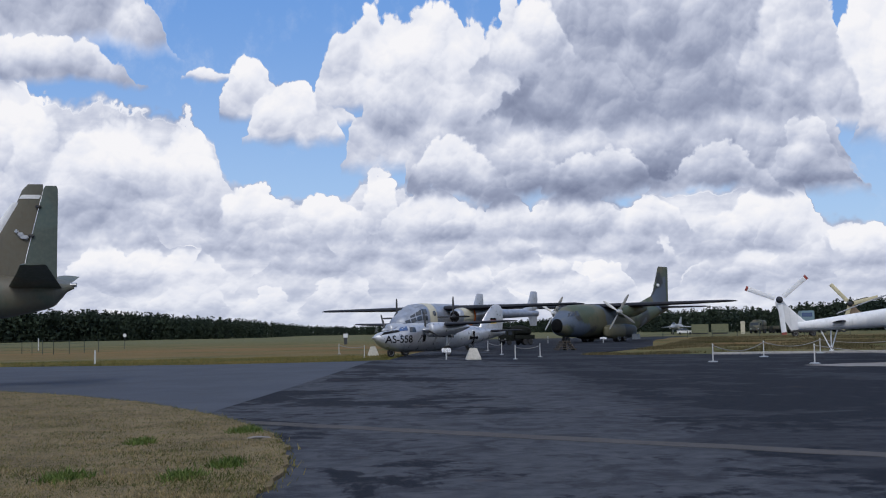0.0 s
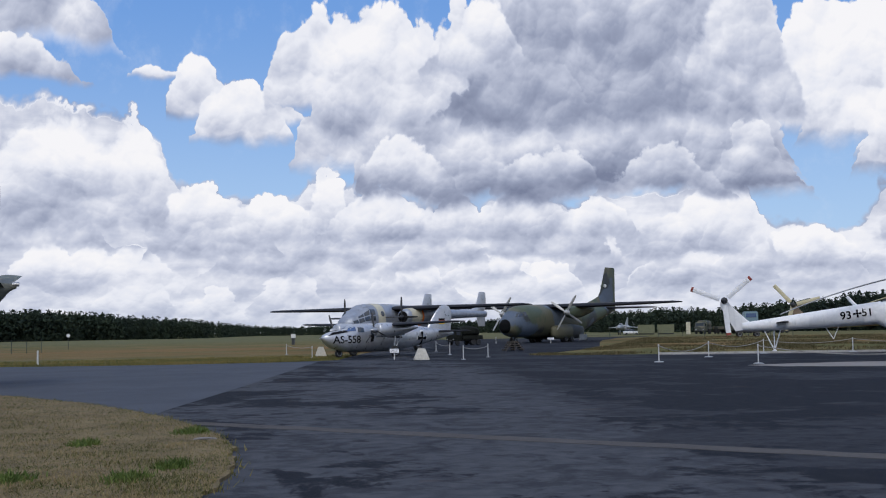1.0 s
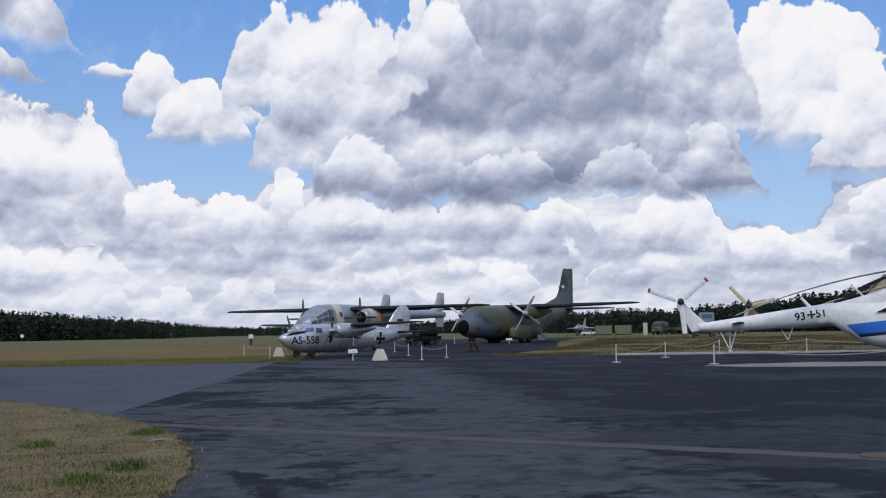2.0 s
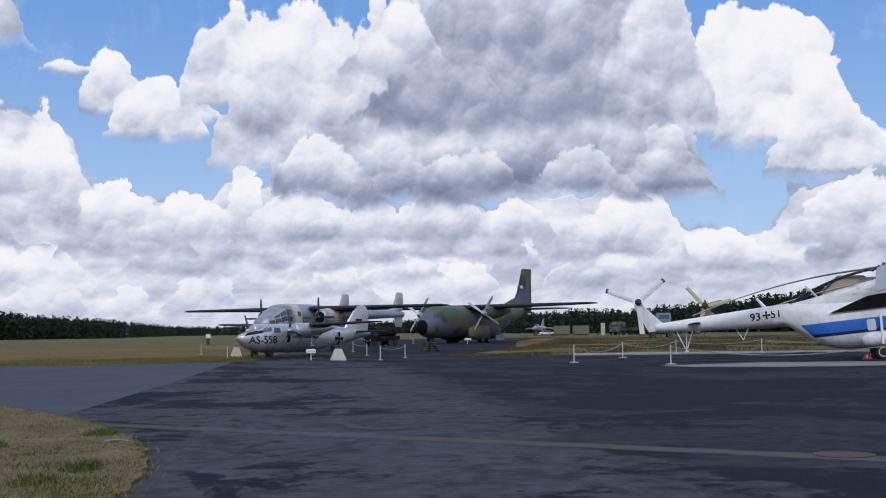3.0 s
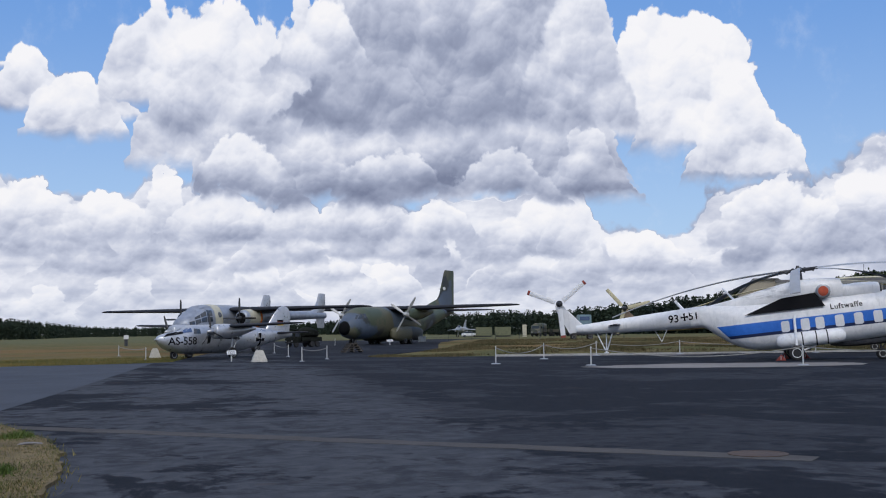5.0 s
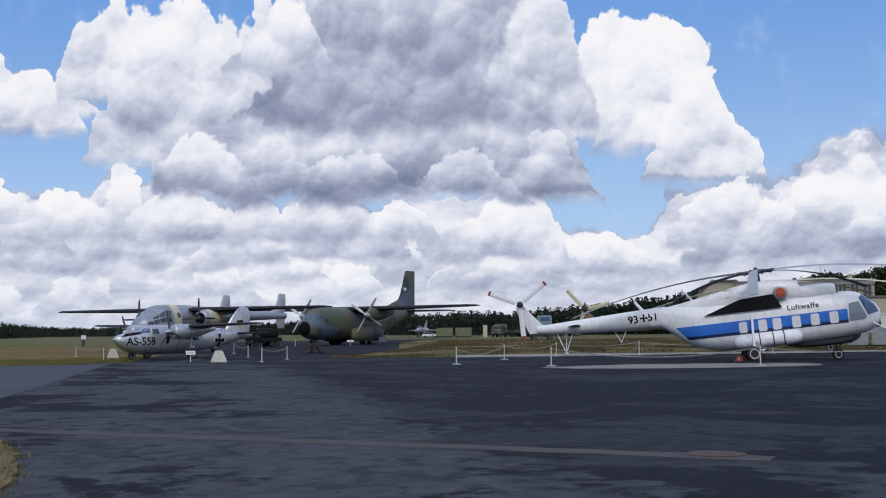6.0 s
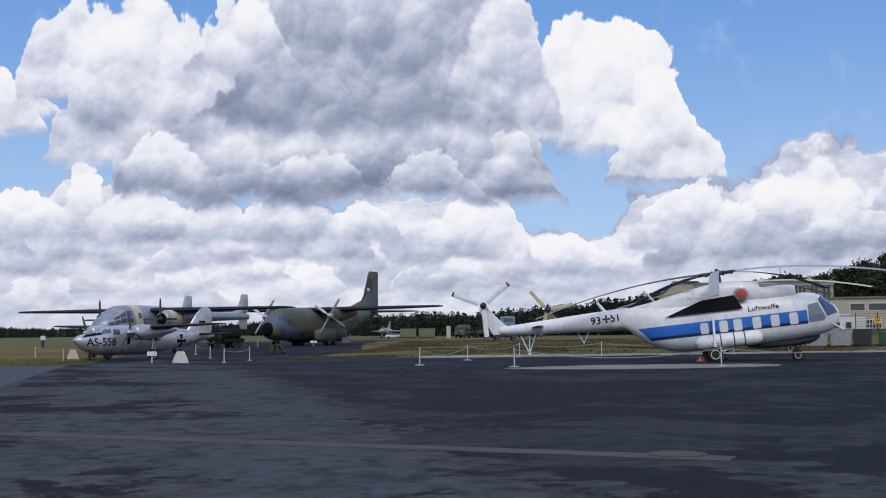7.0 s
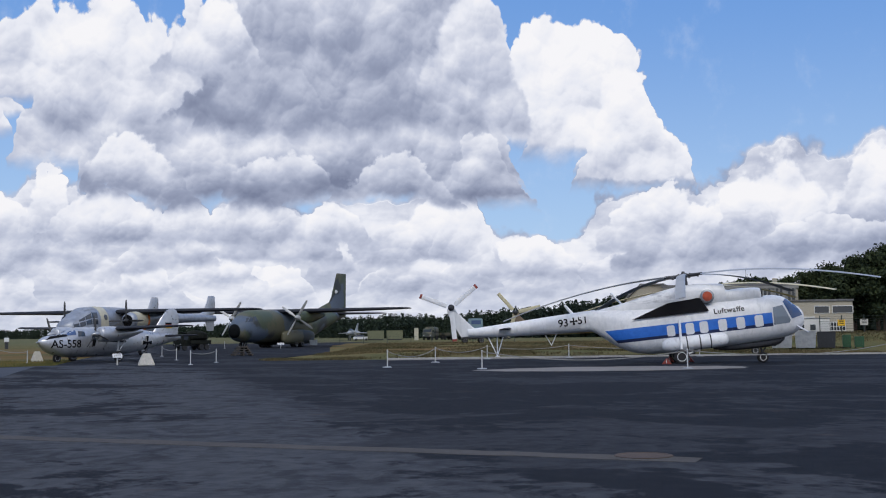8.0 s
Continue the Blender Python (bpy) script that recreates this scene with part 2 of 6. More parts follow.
def camouflage(name, tones, scale=0.3, rough=0.6, squash=(1, 1, 1)):
    """Matt camouflage paint in soft-edged fields of several tones, weathered."""
    mat = bpy.data.materials.new(name)
    mat.use_nodes = True
    t = mat.node_tree
    add, m, ramp, noise_of, mix, xyz, split, feed = node_kit(t)
    p = t.nodes["Principled BSDF"]
    o = split(add("ShaderNodeTexCoord").outputs["Object"])
    co = xyz(m("MULTIPLY", o[0], squash[0]), m("MULTIPLY", o[1], squash[1]), m("MULTIPLY", o[2], squash[2]))
    col = (*tones[0], 1)
    for k, tone in enumerate(tones[1:]):
        n = add("ShaderNodeTexNoise")
        n.noise_dimensions = "4D"
        feed(n.inputs["Vector"], co)
        n.inputs["W"].default_value = 3.7 * k + 1.3
        n.inputs["Scale"].default_value, n.inputs["Detail"].default_value = scale, 1.5
        edge = (0.49, 0.52, 0.565)[k]
        blot = m("ADD", n.outputs["Fac"], m("MULTIPLY", m("SUBTRACT", noise_of(co, 2.2, 4.0, 0.6), 0.5), 0.10))
        col = mix(ramp(blot, edge, edge + 0.05), col, (*tone, 1))
    wear = noise_of(co, 6.0, 6.0, 0.65)
    col = mix(ramp(wear, 0.36, 0.72, 0.0, 0.34), col, (0.13, 0.14, 0.115, 1))
    streak = noise_of(xyz(m("MULTIPLY", o[0], 5.0), m("MULTIPLY", o[1], 5.0), m("MULTIPLY", o[2], 0.7)), 1.0, 5.0, 0.6)
    col = mix(ramp(streak, 0.55, 0.75, 0.0, 0.4), col, (0.05, 0.05, 0.045, 1))
    feed(p.inputs["Base Color"], col)
    feed(p.inputs["Roughness"], ramp(wear, 0.2, 0.8, rough - 0.12, rough + 0.15))
    return mat


def apron_material():
    """Dark sealed asphalt with paler worn patches, scrape marks and grit."""
    mat = bpy.data.materials.new("dark asphalt")
    mat.use_nodes = True
    t = mat.node_tree
    add, m, ramp, noise_of, mix, xyz, split, feed = node_kit(t)
    p = t.nodes["Principled BSDF"]
    co = add("ShaderNodeTexCoord").outputs["Object"]
    o = split(co)
    grit = noise_of(co, 55.0, 3.0, 0.7)
    mid = noise_of(co, 2.2, 6.0, 0.62, 0.4)
    # sealing worn through: large ragged fields, more of it along the middle of the apron
    slant = xyz(m("ADD", m("MULTIPLY", o[0], 0.9), m("MULTIPLY", o[1], 0.25)), m("MULTIPLY", o[1], 0.85), 5.0)
    worn = noise_of(slant, 0.2, 10.0, 0.7, 0.5)
    mid_zone = m("MULTIPLY", ramp(m("ABSOLUTE", m("SUBTRACT", o[0], 1.2)), 2.4, 6.0, 1.0, 0.0), ramp(o[1], 62.0, 80.0, 1.0, 0.3))
    lift = m("ADD", worn, m("MULTIPLY", mid_zone, 0.09))
    lift = m("ADD", lift, m("MULTIPLY", m("SUBTRACT", noise_of(co, 1.1, 5.0, 0.7), 0.5), 0.22))
    patch = ramp(lift, 0.50, 0.545)
    lines = noise_of(xyz(m("MULTIPLY", o[0], 0.8), m("MULTIPLY", o[1], 0.7), 1.0), 1.3, 8.0, 0.72, 0.6)
    patch = m("MULTIPLY", patch, ramp(lines, 0.40, 0.52, 0.5, 1.0))
    patch = m("MULTIPLY", patch, m("MAXIMUM", ramp(m("ADD", o[0], m("MULTIPLY", m("SUBTRACT", worn, 0.5), 14.0)), 3.6, 6.0, 1.0, 0.42), ramp(o[1], 14.5, 19.0, 0.75, 0.0)))
    dark = mix(ramp(mid, 0.3, 0.7), (0.008, 0.010, 0.0155, 1), (0.014, 0.0172, 0.0245, 1))
    pale = mix(ramp(mid, 0.3, 0.7), (0.048, 0.053, 0.065, 1), (0.084, 0.090, 0.103, 1))
    col = mix(patch, dark, pale)
    rust = m("MULTIPLY", ramp(noise_of(co, 0.5, 3.0, 0.5), 0.66, 0.74), 0.3)
    col = mix(rust, col, (0.10, 0.065, 0.05, 1))
    col = mix(ramp(grit, 0.35, 0.72, 0.0, 0.45), col, (0.042, 0.046, 0.056, 1))
    feed(p.inputs["Base Color"], col)
    feed(p.inputs["Roughness"], ramp(patch, 0.0, 1.0, 0.92, 1.0))
    p.inputs["Specular IOR Level"].default_value = 0.05
    b = add("ShaderNodeBump")
    b.inputs["Strength"].default_value, b.inputs["Distance"].default_value = 0.35, 0.012
    feed(b.inputs["Height"], grit)
    t.links.new(b.outputs[0], p.inputs["Normal"])
    return mat


def field_material():
    """Dry grassland: olive and straw, with a reddish heath belt and bare places."""
    mat = bpy.data.materials.new("dry grassland")
    mat.use_nodes = True
    t = mat.node_tree
    add, m, ramp, noise_of, mix, xyz, split, feed = node_kit(t)
    p = t.nodes["Principled BSDF"]
    co = add("ShaderNodeTexCoord").outputs["Object"]
    o = split(co)
    fine = noise_of(co, 6.0, 6.0, 0.7)
    broad = noise_of(co, 0.12, 6.0, 0.62, 0.5)
    col = mix(ramp(broad, 0.35, 0.65), (0.085, 0.092, 0.032, 1), (0.165, 0.135, 0.058, 1))
    belt = noise_of(xyz(m("MULTIPLY", o[0], 0.012), m("MULTIPLY", o[1], 0.05), 2.0), 1.0, 5.0, 0.6)
    zone = m("MULTIPLY", ramp(o[1], 95.0, 115.0), ramp(o[1], 150.0, 230.0, 1.0, 0.0))
    col = mix(m("MULTIPLY", zone, ramp(belt, 0.36, 0.6, 0.0, 0.75)), col, (0.215, 0.118, 0.05, 1))
    col = mix(ramp(o[1], 200.0, 320.0, 0.0, 0.65), col, (0.125, 0.130, 0.070, 1))
    col = mix(ramp(fine, 0.42, 0.75, 0.0, 0.6), col, (0.05, 0.05, 0.022, 1))
    feed(p.inputs["Base Color"], col)
    p.inputs["Roughness"].default_value = 0.95
    p.inputs["Specular IOR Level"].default_value = 0.1
    b = add("ShaderNodeBump")
    b.inputs["Strength"].default_value, b.inputs["Distance"].default_value = 0.8, 0.1
    feed(b.inputs["Height"], fine)
    t.links.new(b.outputs[0], p.inputs["Normal"])
    return mat


def leaf_material(name, a, b_, rough=0.8, scale=0.25):
    """Foliage or blades, each piece a little different."""
    mat = bpy.data.materials.new(name)
    mat.use_nodes = True
    t = mat.node_tree
    add, m, ramp, noise_of, mix, xyz, split, feed = node_kit(t)
    p = t.nodes["Principled BSDF"]
    r = add("ShaderNodeNewGeometry").outputs["Random Per Island"]
    n = noise_of(add("ShaderNodeTexCoord").outputs["Object"], scale, 4.0, 0.6)
    col = mix(ramp(m("ADD", m("MULTIPLY", r, 0.4), m("MULTIPLY", n, 1.25)), 0.56, 1.12), (*a, 1), (*b_, 1))
    feed(p.inputs["Base Color"], col)
    p.inputs["Roughness"].default_value = rough
    p.inputs["Specular IOR Level"].default_value = 0.2
    return mat


def heli_material():
    """White paint with a blue waist band above a navy line, grime low down and behind the exhaust."""
    mat = bpy.data.materials.new("white paint with blue band")
    mat.use_nodes = True
    t = mat.node_tree
    add, m, ramp, noise_of, mix, xyz, split, feed = node_kit(t)
    p = t.nodes["Principled BSDF"]
    co = add("ShaderNodeTexCoord").outputs["Object"]
    o = split(co)
    step = lambda v, e: ramp(v, e - 0.012, e + 0.012)
    band = m("MULTIPLY", step(o[2], 0.13), m("SUBTRACT", 1.0, step(o[2], 0.92)))
    rear = m("SUBTRACT", o[0], m("ADD", -4.55, m("MULTIPLY", m("SUBTRACT", 0.92, o[2]), 0.85)))
    band = m("MULTIPLY", band, m("MULTIPLY", step(rear, 0.0), m("SUBTRACT", 1.0, step(o[0], 5.0))))
    g = noise_of(co, 3.0, 6.0, 0.65, 0.5)
    white = mix(ramp(g, 0.3, 0.7), (0.70, 0.71, 0.73, 1), (0.82, 0.82, 0.83, 1))
    streak = noise_of(xyz(m("MULTIPLY", o[0], 4.0), m("MULTIPLY", o[1], 4.0), m("MULTIPLY", o[2], 0.6)), 1.0, 6.0, 0.65)
    white = mix(ramp(streak, 0.52, 0.78, 0.0, 0.5), white, (0.46, 0.47, 0.48, 1))
    soot = m("MULTIPLY", ramp(noise_of(xyz(m("MULTIPLY", o[0], 0.7), o[1], m("MULTIPLY", o[2], 3.0)), 1.4, 6.0, 0.65), 0.45, 0.7), m("MULTIPLY", ramp(o[0], -1.2, 0.6, 1.0, 0.0), ramp(o[0], -6.0, -2.0)))
    white = mix(m("MULTIPLY", m("MULTIPLY", soot, ramp(o[2], 2.0, 2.5)), 0.75), white, (0.22, 0.23, 0.26, 1))
    blue = mix(step(o[2], 0.31), (0.012, 0.022, 0.075, 1), mix(ramp(g, 0.3, 0.7), (0.020, 0.13, 0.52, 1), (0.032, 0.17, 0.62, 1)))
    feed(p.inputs["Base Color"], mix(band, white, blue))
    feed(p.inputs["Roughness"], ramp(g, 0.2, 0.8, 0.3, 0.5))
    return mat


def glass_material(name, tint=(0.05, 0.07, 0.09)):
    mat = bpy.data.materials.new(name)
    mat.use_nodes = True
    p = mat.node_tree.nodes["Principled BSDF"]
    p.inputs["Base Color"].default_value = (*tint, 1)
    p.inputs["Roughness"].default_value = 0.06
    p.inputs["IOR"].default_value = 1.5
    p.inputs["Coat Weight"].default_value = 0.5
    return mat


M_APRON = apron_material()
M_ROAD = material("pale worn asphalt", (0.075, 0.085, 0.106), 0.95, vary=0.16, grain=30, stain=0.25, bump=0.3, bump_scale=60, dirt=(0.06, 0.065, 0.075), spec=0.05)
M_SEAM = material("pale concrete joint strip", (0.088, 0.085, 0.085), 0.9, vary=0.2, grain=14, stain=0.8, bump=0.3, dirt=(0.045, 0.047, 0.054), spec=0.05)
M_PAD = material("bleached concrete", (0.225, 0.21, 0.20), 0.9, vary=0.2, grain=5, stain=0.5, bump=0.2, dirt=(0.16, 0.155, 0.15), spec=0.3)
M_KERB = material("kerb concrete", (0.42, 0.41, 0.39), 0.9, vary=0.2, grain=9, stain=0.9, bump=0.2, dirt=(0.2, 0.19, 0.17))
M_FIELD = field_material()
M_SOIL = material("dry turf", (0.165, 0.128, 0.072), 0.95, vary=0.35, grain=9, stain=0.5, bump=0.8, bump_scale=18, dirt=(0.085, 0.08, 0.03), spec=0.1)
M_BLADE = leaf_material("dry grass blades", (0.058, 0.074, 0.02), (0.285, 0.222, 0.12), 0.9, 0.8)
M_MEADOW = leaf_material("olive meadow blades", (0.085, 0.09, 0.028), (0.21, 0.165, 0.06), 0.95, 0.1)
M_WEED = leaf_material("green weed", (0.05, 0.085, 0.018), (0.125, 0.165, 0.042), 0.8)
M_FRINGE = leaf_material("olive fringe blades", (0.06, 0.08, 0.02), (0.21, 0.18, 0.07), 0.9, 0.6)
M_HEATH = leaf_material("rough heath grass", (0.058, 0.057, 0.025), (0.155, 0.122, 0.066), 0.95, 0.12)
M_PINE = leaf_material("pine foliage", (0.013, 0.023, 0.017), (0.034, 0.049, 0.030), 0.9, 0.08)
M_PINE_NEAR = leaf_material("pine needles", (0.014, 0.024, 0.012), (0.05, 0.066, 0.026), 0.8, 0.3)
M_BARK = material("pine bark", (0.11, 0.075, 0.055), 0.9, vary=0.4, grain=6, bump=0.6, bump_scale=12)
M_WHITE = heli_material()
M_WHITEPLAIN = material("white paint", (0.79, 0.80, 0.82), 0.45, vary=0.06, grain=4, stain=0.8, bump=0.03, dirt=(0.5, 0.5, 0.5))
M_SILVER = material("pale grey aircraft paint", (0.50, 0.515, 0.55), 0.34, metal=0.6, vary=0.1, grain=3, stain=0.5, bump=0.03, dirt=(0.28, 0.285, 0.3))
# near black: shade under wings put into the colour; also plain dark small parts
M_DARK_AND_SHADE = material("dark grey with underside shade", (0.016, 0.017, 0.022), 0.6, vary=0.25, grain=3, stain=0.5, bump=0.03, spec=0.2)
M_NORA = material("weathered grey-blue aircraft paint", (0.33, 0.36, 0.42), 0.42, metal=0.4, vary=0.18, grain=2, stain=0.35, bump=0.03, dirt=(0.14, 0.15, 0.16))
M_CREAM = material("cream paint", (0.52, 0.49, 0.38), 0.5, vary=0.1, grain=3, stain=0.6, bump=0.03)
M_ORANGE = material("orange paint", (0.75, 0.20, 0.035), 0.5, vary=0.1, bump=0.02)
M_RED = material("faded red paint", (0.28, 0.055, 0.04), 0.55, vary=0.15, bump=0.03)
M_REDCOVER = material("orange-red tarpaulin cover", (0.42, 0.075, 0.035), 0.75, vary=0.3, grain=3, stain=1.4, bump=0.2)
M_YELLOW = material("yellow paint", (0.80, 0.48, 0.03), 0.5, vary=0.05, bump=0.02)
M_BLACK = material("black paint", (0.007, 0.007, 0.009), 0.85, vary=0.3, bump=0.03, spec=0.15)
M_BLACKRAD = material("matt black radome", (0.007, 0.008, 0.009), 0.85, vary=0.3, bump=0.05, spec=0.08)
M_RUBBER = material("tyre rubber", (0.02, 0.02, 0.022), 0.8, vary=0.3, bump=0.2)
M_STEEL = material("bare steel", (0.42, 0.43, 0.45), 0.38, metal=0.85, vary=0.15, bump=0.05)
M_DARKMETAL = material("dark oily metal", (0.06, 0.06, 0.065), 0.5, metal=0.5, vary=0.3, bump=0.1)
M_BLADEMETAL = material("grey rotor blade paint", (0.33, 0.34, 0.36), 0.45, vary=0.12, grain=3, stain=1.0, bump=0.03)
M_PROP = material("dark propeller metal", (0.045, 0.046, 0.05), 0.4, metal=0.2, vary=0.2, bump=0.02)
M_PROPGREY = material("pale propeller metal", (0.46, 0.46, 0.45), 0.45, metal=0.3, vary=0.12, bump=0.02)
M_CAMO = camouflage("green grey camouflage", ((0.052, 0.072, 0.038), (0.10, 0.095, 0.055), (0.012, 0.016, 0.02), (0.07, 0.098, 0.15)), 0.2, 0.55)
M_CAMO_TAIL = camouflage("green brown camouflage", ((0.060, 0.080, 0.062), (0.105, 0.092, 0.066), (0.085, 0.085, 0.066)), 0.28, 0.5)
M_CAMO_TRUCK = camouflage("vehicle camouflage", ((0.085, 0.095, 0.06), (0.13, 0.115, 0.08), (0.035, 0.04, 0.035)), 0.7, 0.7)
M_DARKTRUCK = material("dark vehicle paint", (0.016, 0.018, 0.015), 0.85, vary=0.5, grain=3, stain=0.8, bump=0.1, spec=0.1)
M_TAN = camouflage("sand and brown camouflage", ((0.42, 0.36, 0.22), (0.30, 0.21, 0.14)), 0.6, 0.6)
M_TANBLADE = material("cream rotor blade paint", (0.58, 0.52, 0.34), 0.5, vary=0.15, bump=0.03)
M_JET = camouflage("pale grey jet paint", ((0.33, 0.34, 0.345), (0.22, 0.24, 0.25)), 0.5, 0.5)
M_GLASS = glass_material("dark cockpit glazing", (0.035, 0.045, 0.06))
M_GLASSBLUE = glass_material("blue reflecting windscreen", (0.05, 0.09, 0.20))
# pale tint stands in for bright sky reflected in the glass
M_GLASSPALE = glass_material("cockpit glazing with painted pale reflection", (0.20, 0.235, 0.28))
M_PLASTIC = material("white window panel", (0.70, 0.71, 0.72), 0.35, vary=0.06, bump=0.01)
M_ROPE = material("grey barrier rope", (0.27, 0.265, 0.25), 0.85, vary=0.2, grain=30, bump=0.3)
M_POST = material("white post paint", (0.52, 0.53, 0.53), 0.5, vary=0.1, grain=10, bump=0.05, dirt=(0.42, 0.4, 0.36))
M_STUCCO = material("beige render", (0.44, 0.40, 0.32), 0.9, vary=0.12, grain=6, stain=0.3, bump=0.3, dirt=(0.32, 0.29, 0.24))
M_CLAD = material("grey ribbed facade", (0.27, 0.27, 0.255), 0.7, vary=0.12, grain=2, stain=0.3, bump=0.1)
M_ROOF = material("grey roofing felt", (0.17, 0.17, 0.175), 0.9, vary=0.2, grain=4, bump=0.2)
M_PANE = glass_material("window pane", (0.03, 0.035, 0.04))
M_FRAME = material("white window frame", (0.66, 0.66, 0.64), 0.5, vary=0.06, bump=0.02)
M_ZINC = material("galvanised sheet", (0.36, 0.38, 0.41), 0.5, metal=0.3, vary=0.15, grain=4, bump=0.05)
M_DARKBIN = material("dark plastic bin", (0.03, 0.033, 0.04), 0.55, vary=0.2, bump=0.05)
M_GREENBIN = material("green plastic bin", (0.03, 0.095, 0.045), 0.5, vary=0.2, bump=0.05)
M_FENCE = material("dark fence wire", (0.035, 0.05, 0.042), 0.6, vary=0.2, bump=0.02)
M_WOOD = material("weathered timber", (0.085, 0.072, 0.06), 0.85, vary=0.3, grain=12, bump=0.4)
M_STONE = material("pale cast concrete", (0.55, 0.53, 0.48), 0.9, vary=0.15, grain=8, stain=1.5, bump=0.3, dirt=(0.36, 0.33, 0.28))
M_LIGHTBLUE = material("pale blue van paint", (0.17, 0.26, 0.31), 0.45, vary=0.08, bump=0.02)
M_IRON = material("rusty iron cover", (0.085, 0.058, 0.045), 0.8, metal=0.3, vary=0.3, grain=12, bump=0.4)
M_OLIVE = material("olive sheet metal", (0.155, 0.165, 0.095), 0.65, vary=0.15, grain=3, bump=0.05, dirt=(0.09, 0.09, 0.06))
M_GOLD = material("yellow flag paint", (0.78, 0.50, 0.04), 0.6, vary=0.05, bump=0.01)

# ---------- mesh kit ----------
def part(name, bm, mat, parent=None, label="", smooth=None):
    """Links a bmesh as one mesh object under a thing or a part."""
    me = bpy.data.meshes.new(name)
    bmesh.ops.recalc_face_normals(bm, faces=bm.faces[:])
    bm.to_mesh(me)
    bm.free()
    me.materials.append(mat)
    if smooth:
        for poly in me.polygons:
            poly.use_smooth = True
        me.set_sharp_from_angle(angle=radians(smooth))
    ob = new(name, me)
    if parent:
        ob.parent = parent
    if label:
        tagged(ob, label)
    return ob


def thing(name, m, label, category, group="", kind=""):
    ob = new(name)
    ob.empty_display_size = 0.3
    ob.matrix_world = m
    return tagged(ob, label, category, group, kind)


def ring_loft(rings, cap=True):
    """Skin over rings of equally many points."""
    bm = bmesh.new()
    vs = [[bm.verts.new(p) for p in r] for r in rings]
    n = len(vs[0])
    for a, b in zip(vs, vs[1:]):
        for i in range(n):
            bm.faces.new((a[i], a[(i + 1) % n], b[(i + 1) % n], b[i]))
    if cap:
        bm.faces.new(vs[0][::-1])
        bm.faces.new(vs[-1])
    return bm


def smooth_rows(rows, steps):
    """Catmull-Rom between rows of numbers, so that a few stations give a flowing hull."""
    out = []
    n = len(rows)
    for i in range(n - 1):
        p = [np.array(rows[min(max(j, 0), n - 1)], float) for j in (i - 1, i, i + 1, i + 2)]
        for k in range(steps):
            t = k / steps
            q = 0.5 * (2 * p[1] + (p[2] - p[0]) * t + (2 * p[0] - 5 * p[1] + 4 * p[2] - p[3]) * t * t + (3 * p[1] - p[0] - 3 * p[2] + p[3]) * t ** 3)
            lo, hi = np.minimum(p[1], p[2]) - 0.02, np.maximum(p[1], p[2]) + 0.02
            out.append(np.clip(q, lo, hi))
    out.append(np.array(rows[-1], float))
    return out


def hull(rows, n=28, steps=4, power=2.3):
    """A fuselage along x: rows of x, z of the bottom, z of the top, half width."""
    rings = []
    for x, lo, hi, w in smooth_rows(rows, steps):
        ring = []
        for k in range(n):
            a = 2 * math.pi * k / n
            c, s = math.cos(a), math.sin(a)
            ring.append((x, w * math.copysign(abs(c) ** (2 / power), c), (lo + hi) / 2 + (hi - lo) / 2 * math.copysign(abs(s) ** (2 / power), s)))
        rings.append(ring)
    return ring_loft(rings)


FOIL = [(1.0, 0.0), (0.75, 0.055), (0.5, 0.09), (0.28, 0.1), (0.1, 0.075), (0.02, 0.035), (0.0, 0.0), (0.02, -0.025), (0.1, -0.045), (0.3, -0.05), (0.6, -0.035)]


def plane(sections, thick=1.0, upright=False):
    """A wing or fin: sections of leading edge x, span coordinate, z (or y when upright), chord; the chord runs to -x."""
    rings = []
    for x, s, z, c in sections:
        pts = [(x - c * a, b * c * thick) for a, b in FOIL]
        rings.append([(px, z + pz, s) if upright else (px, s, z + pz) for px, pz in pts])
    return ring_loft(rings)


def rod(p, q, r, r2=None, n=10):
    """A round bar from p to q."""
    p, q = Vector(p), Vector(q)
    w = (q - p).normalized()
    a = w.orthogonal().normalized()
    b = w.cross(a)
    r2 = r if r2 is None else r2
    ring = lambda c, rr: [c + (a * math.cos(2 * math.pi * k / n) + b * math.sin(2 * math.pi * k / n)) * rr for k in range(n)]
    return ring_loft([ring(p, r), ring(q, r2)])


def block(size, at=(0, 0, 0), bevel=0.02):
    """A box with softened edges; at is the middle of its underside."""
    bm = bmesh.new()
    bmesh.ops.create_cube(bm, size=1.0, matrix=Matrix.LocRotScale((at[0], at[1], at[2] + size[2] / 2), None, size))
    if bevel:
        bmesh.ops.bevel(bm, geom=bm.edges[:], offset=min(bevel, min(size) * 0.3), segments=2, affect="EDGES", clamp_overlap=True)
    return bm


def join(*bms):
    """Several bmeshes of one part as one."""
    out = bmesh.new()
    for b in bms:
        me = bpy.data.meshes.new("piece")
        b.to_mesh(me)
        b.free()
        out.from_mesh(me)
        bpy.data.meshes.remove(me)
    return out


def lathe(rows, at=(0, 0, 0), axis="x", n=24):
    """A turned body: rows of place along the axis and radius."""
    rings = []
    for s, r in rows:
        ring = []
        for k in range(n):
            a = 2 * math.pi * k / n
            c, d = max(r, 0.002) * math.cos(a), max(r, 0.002) * math.sin(a)
            ring.append({"x": (at[0] + s, at[1] + c, at[2] + d), "y": (at[0] + c, at[1] + s, at[2] + d), "z": (at[0] + c, at[1] + d, at[2] + s)}[axis])
        rings.append(ring)
    return ring_loft(rings)


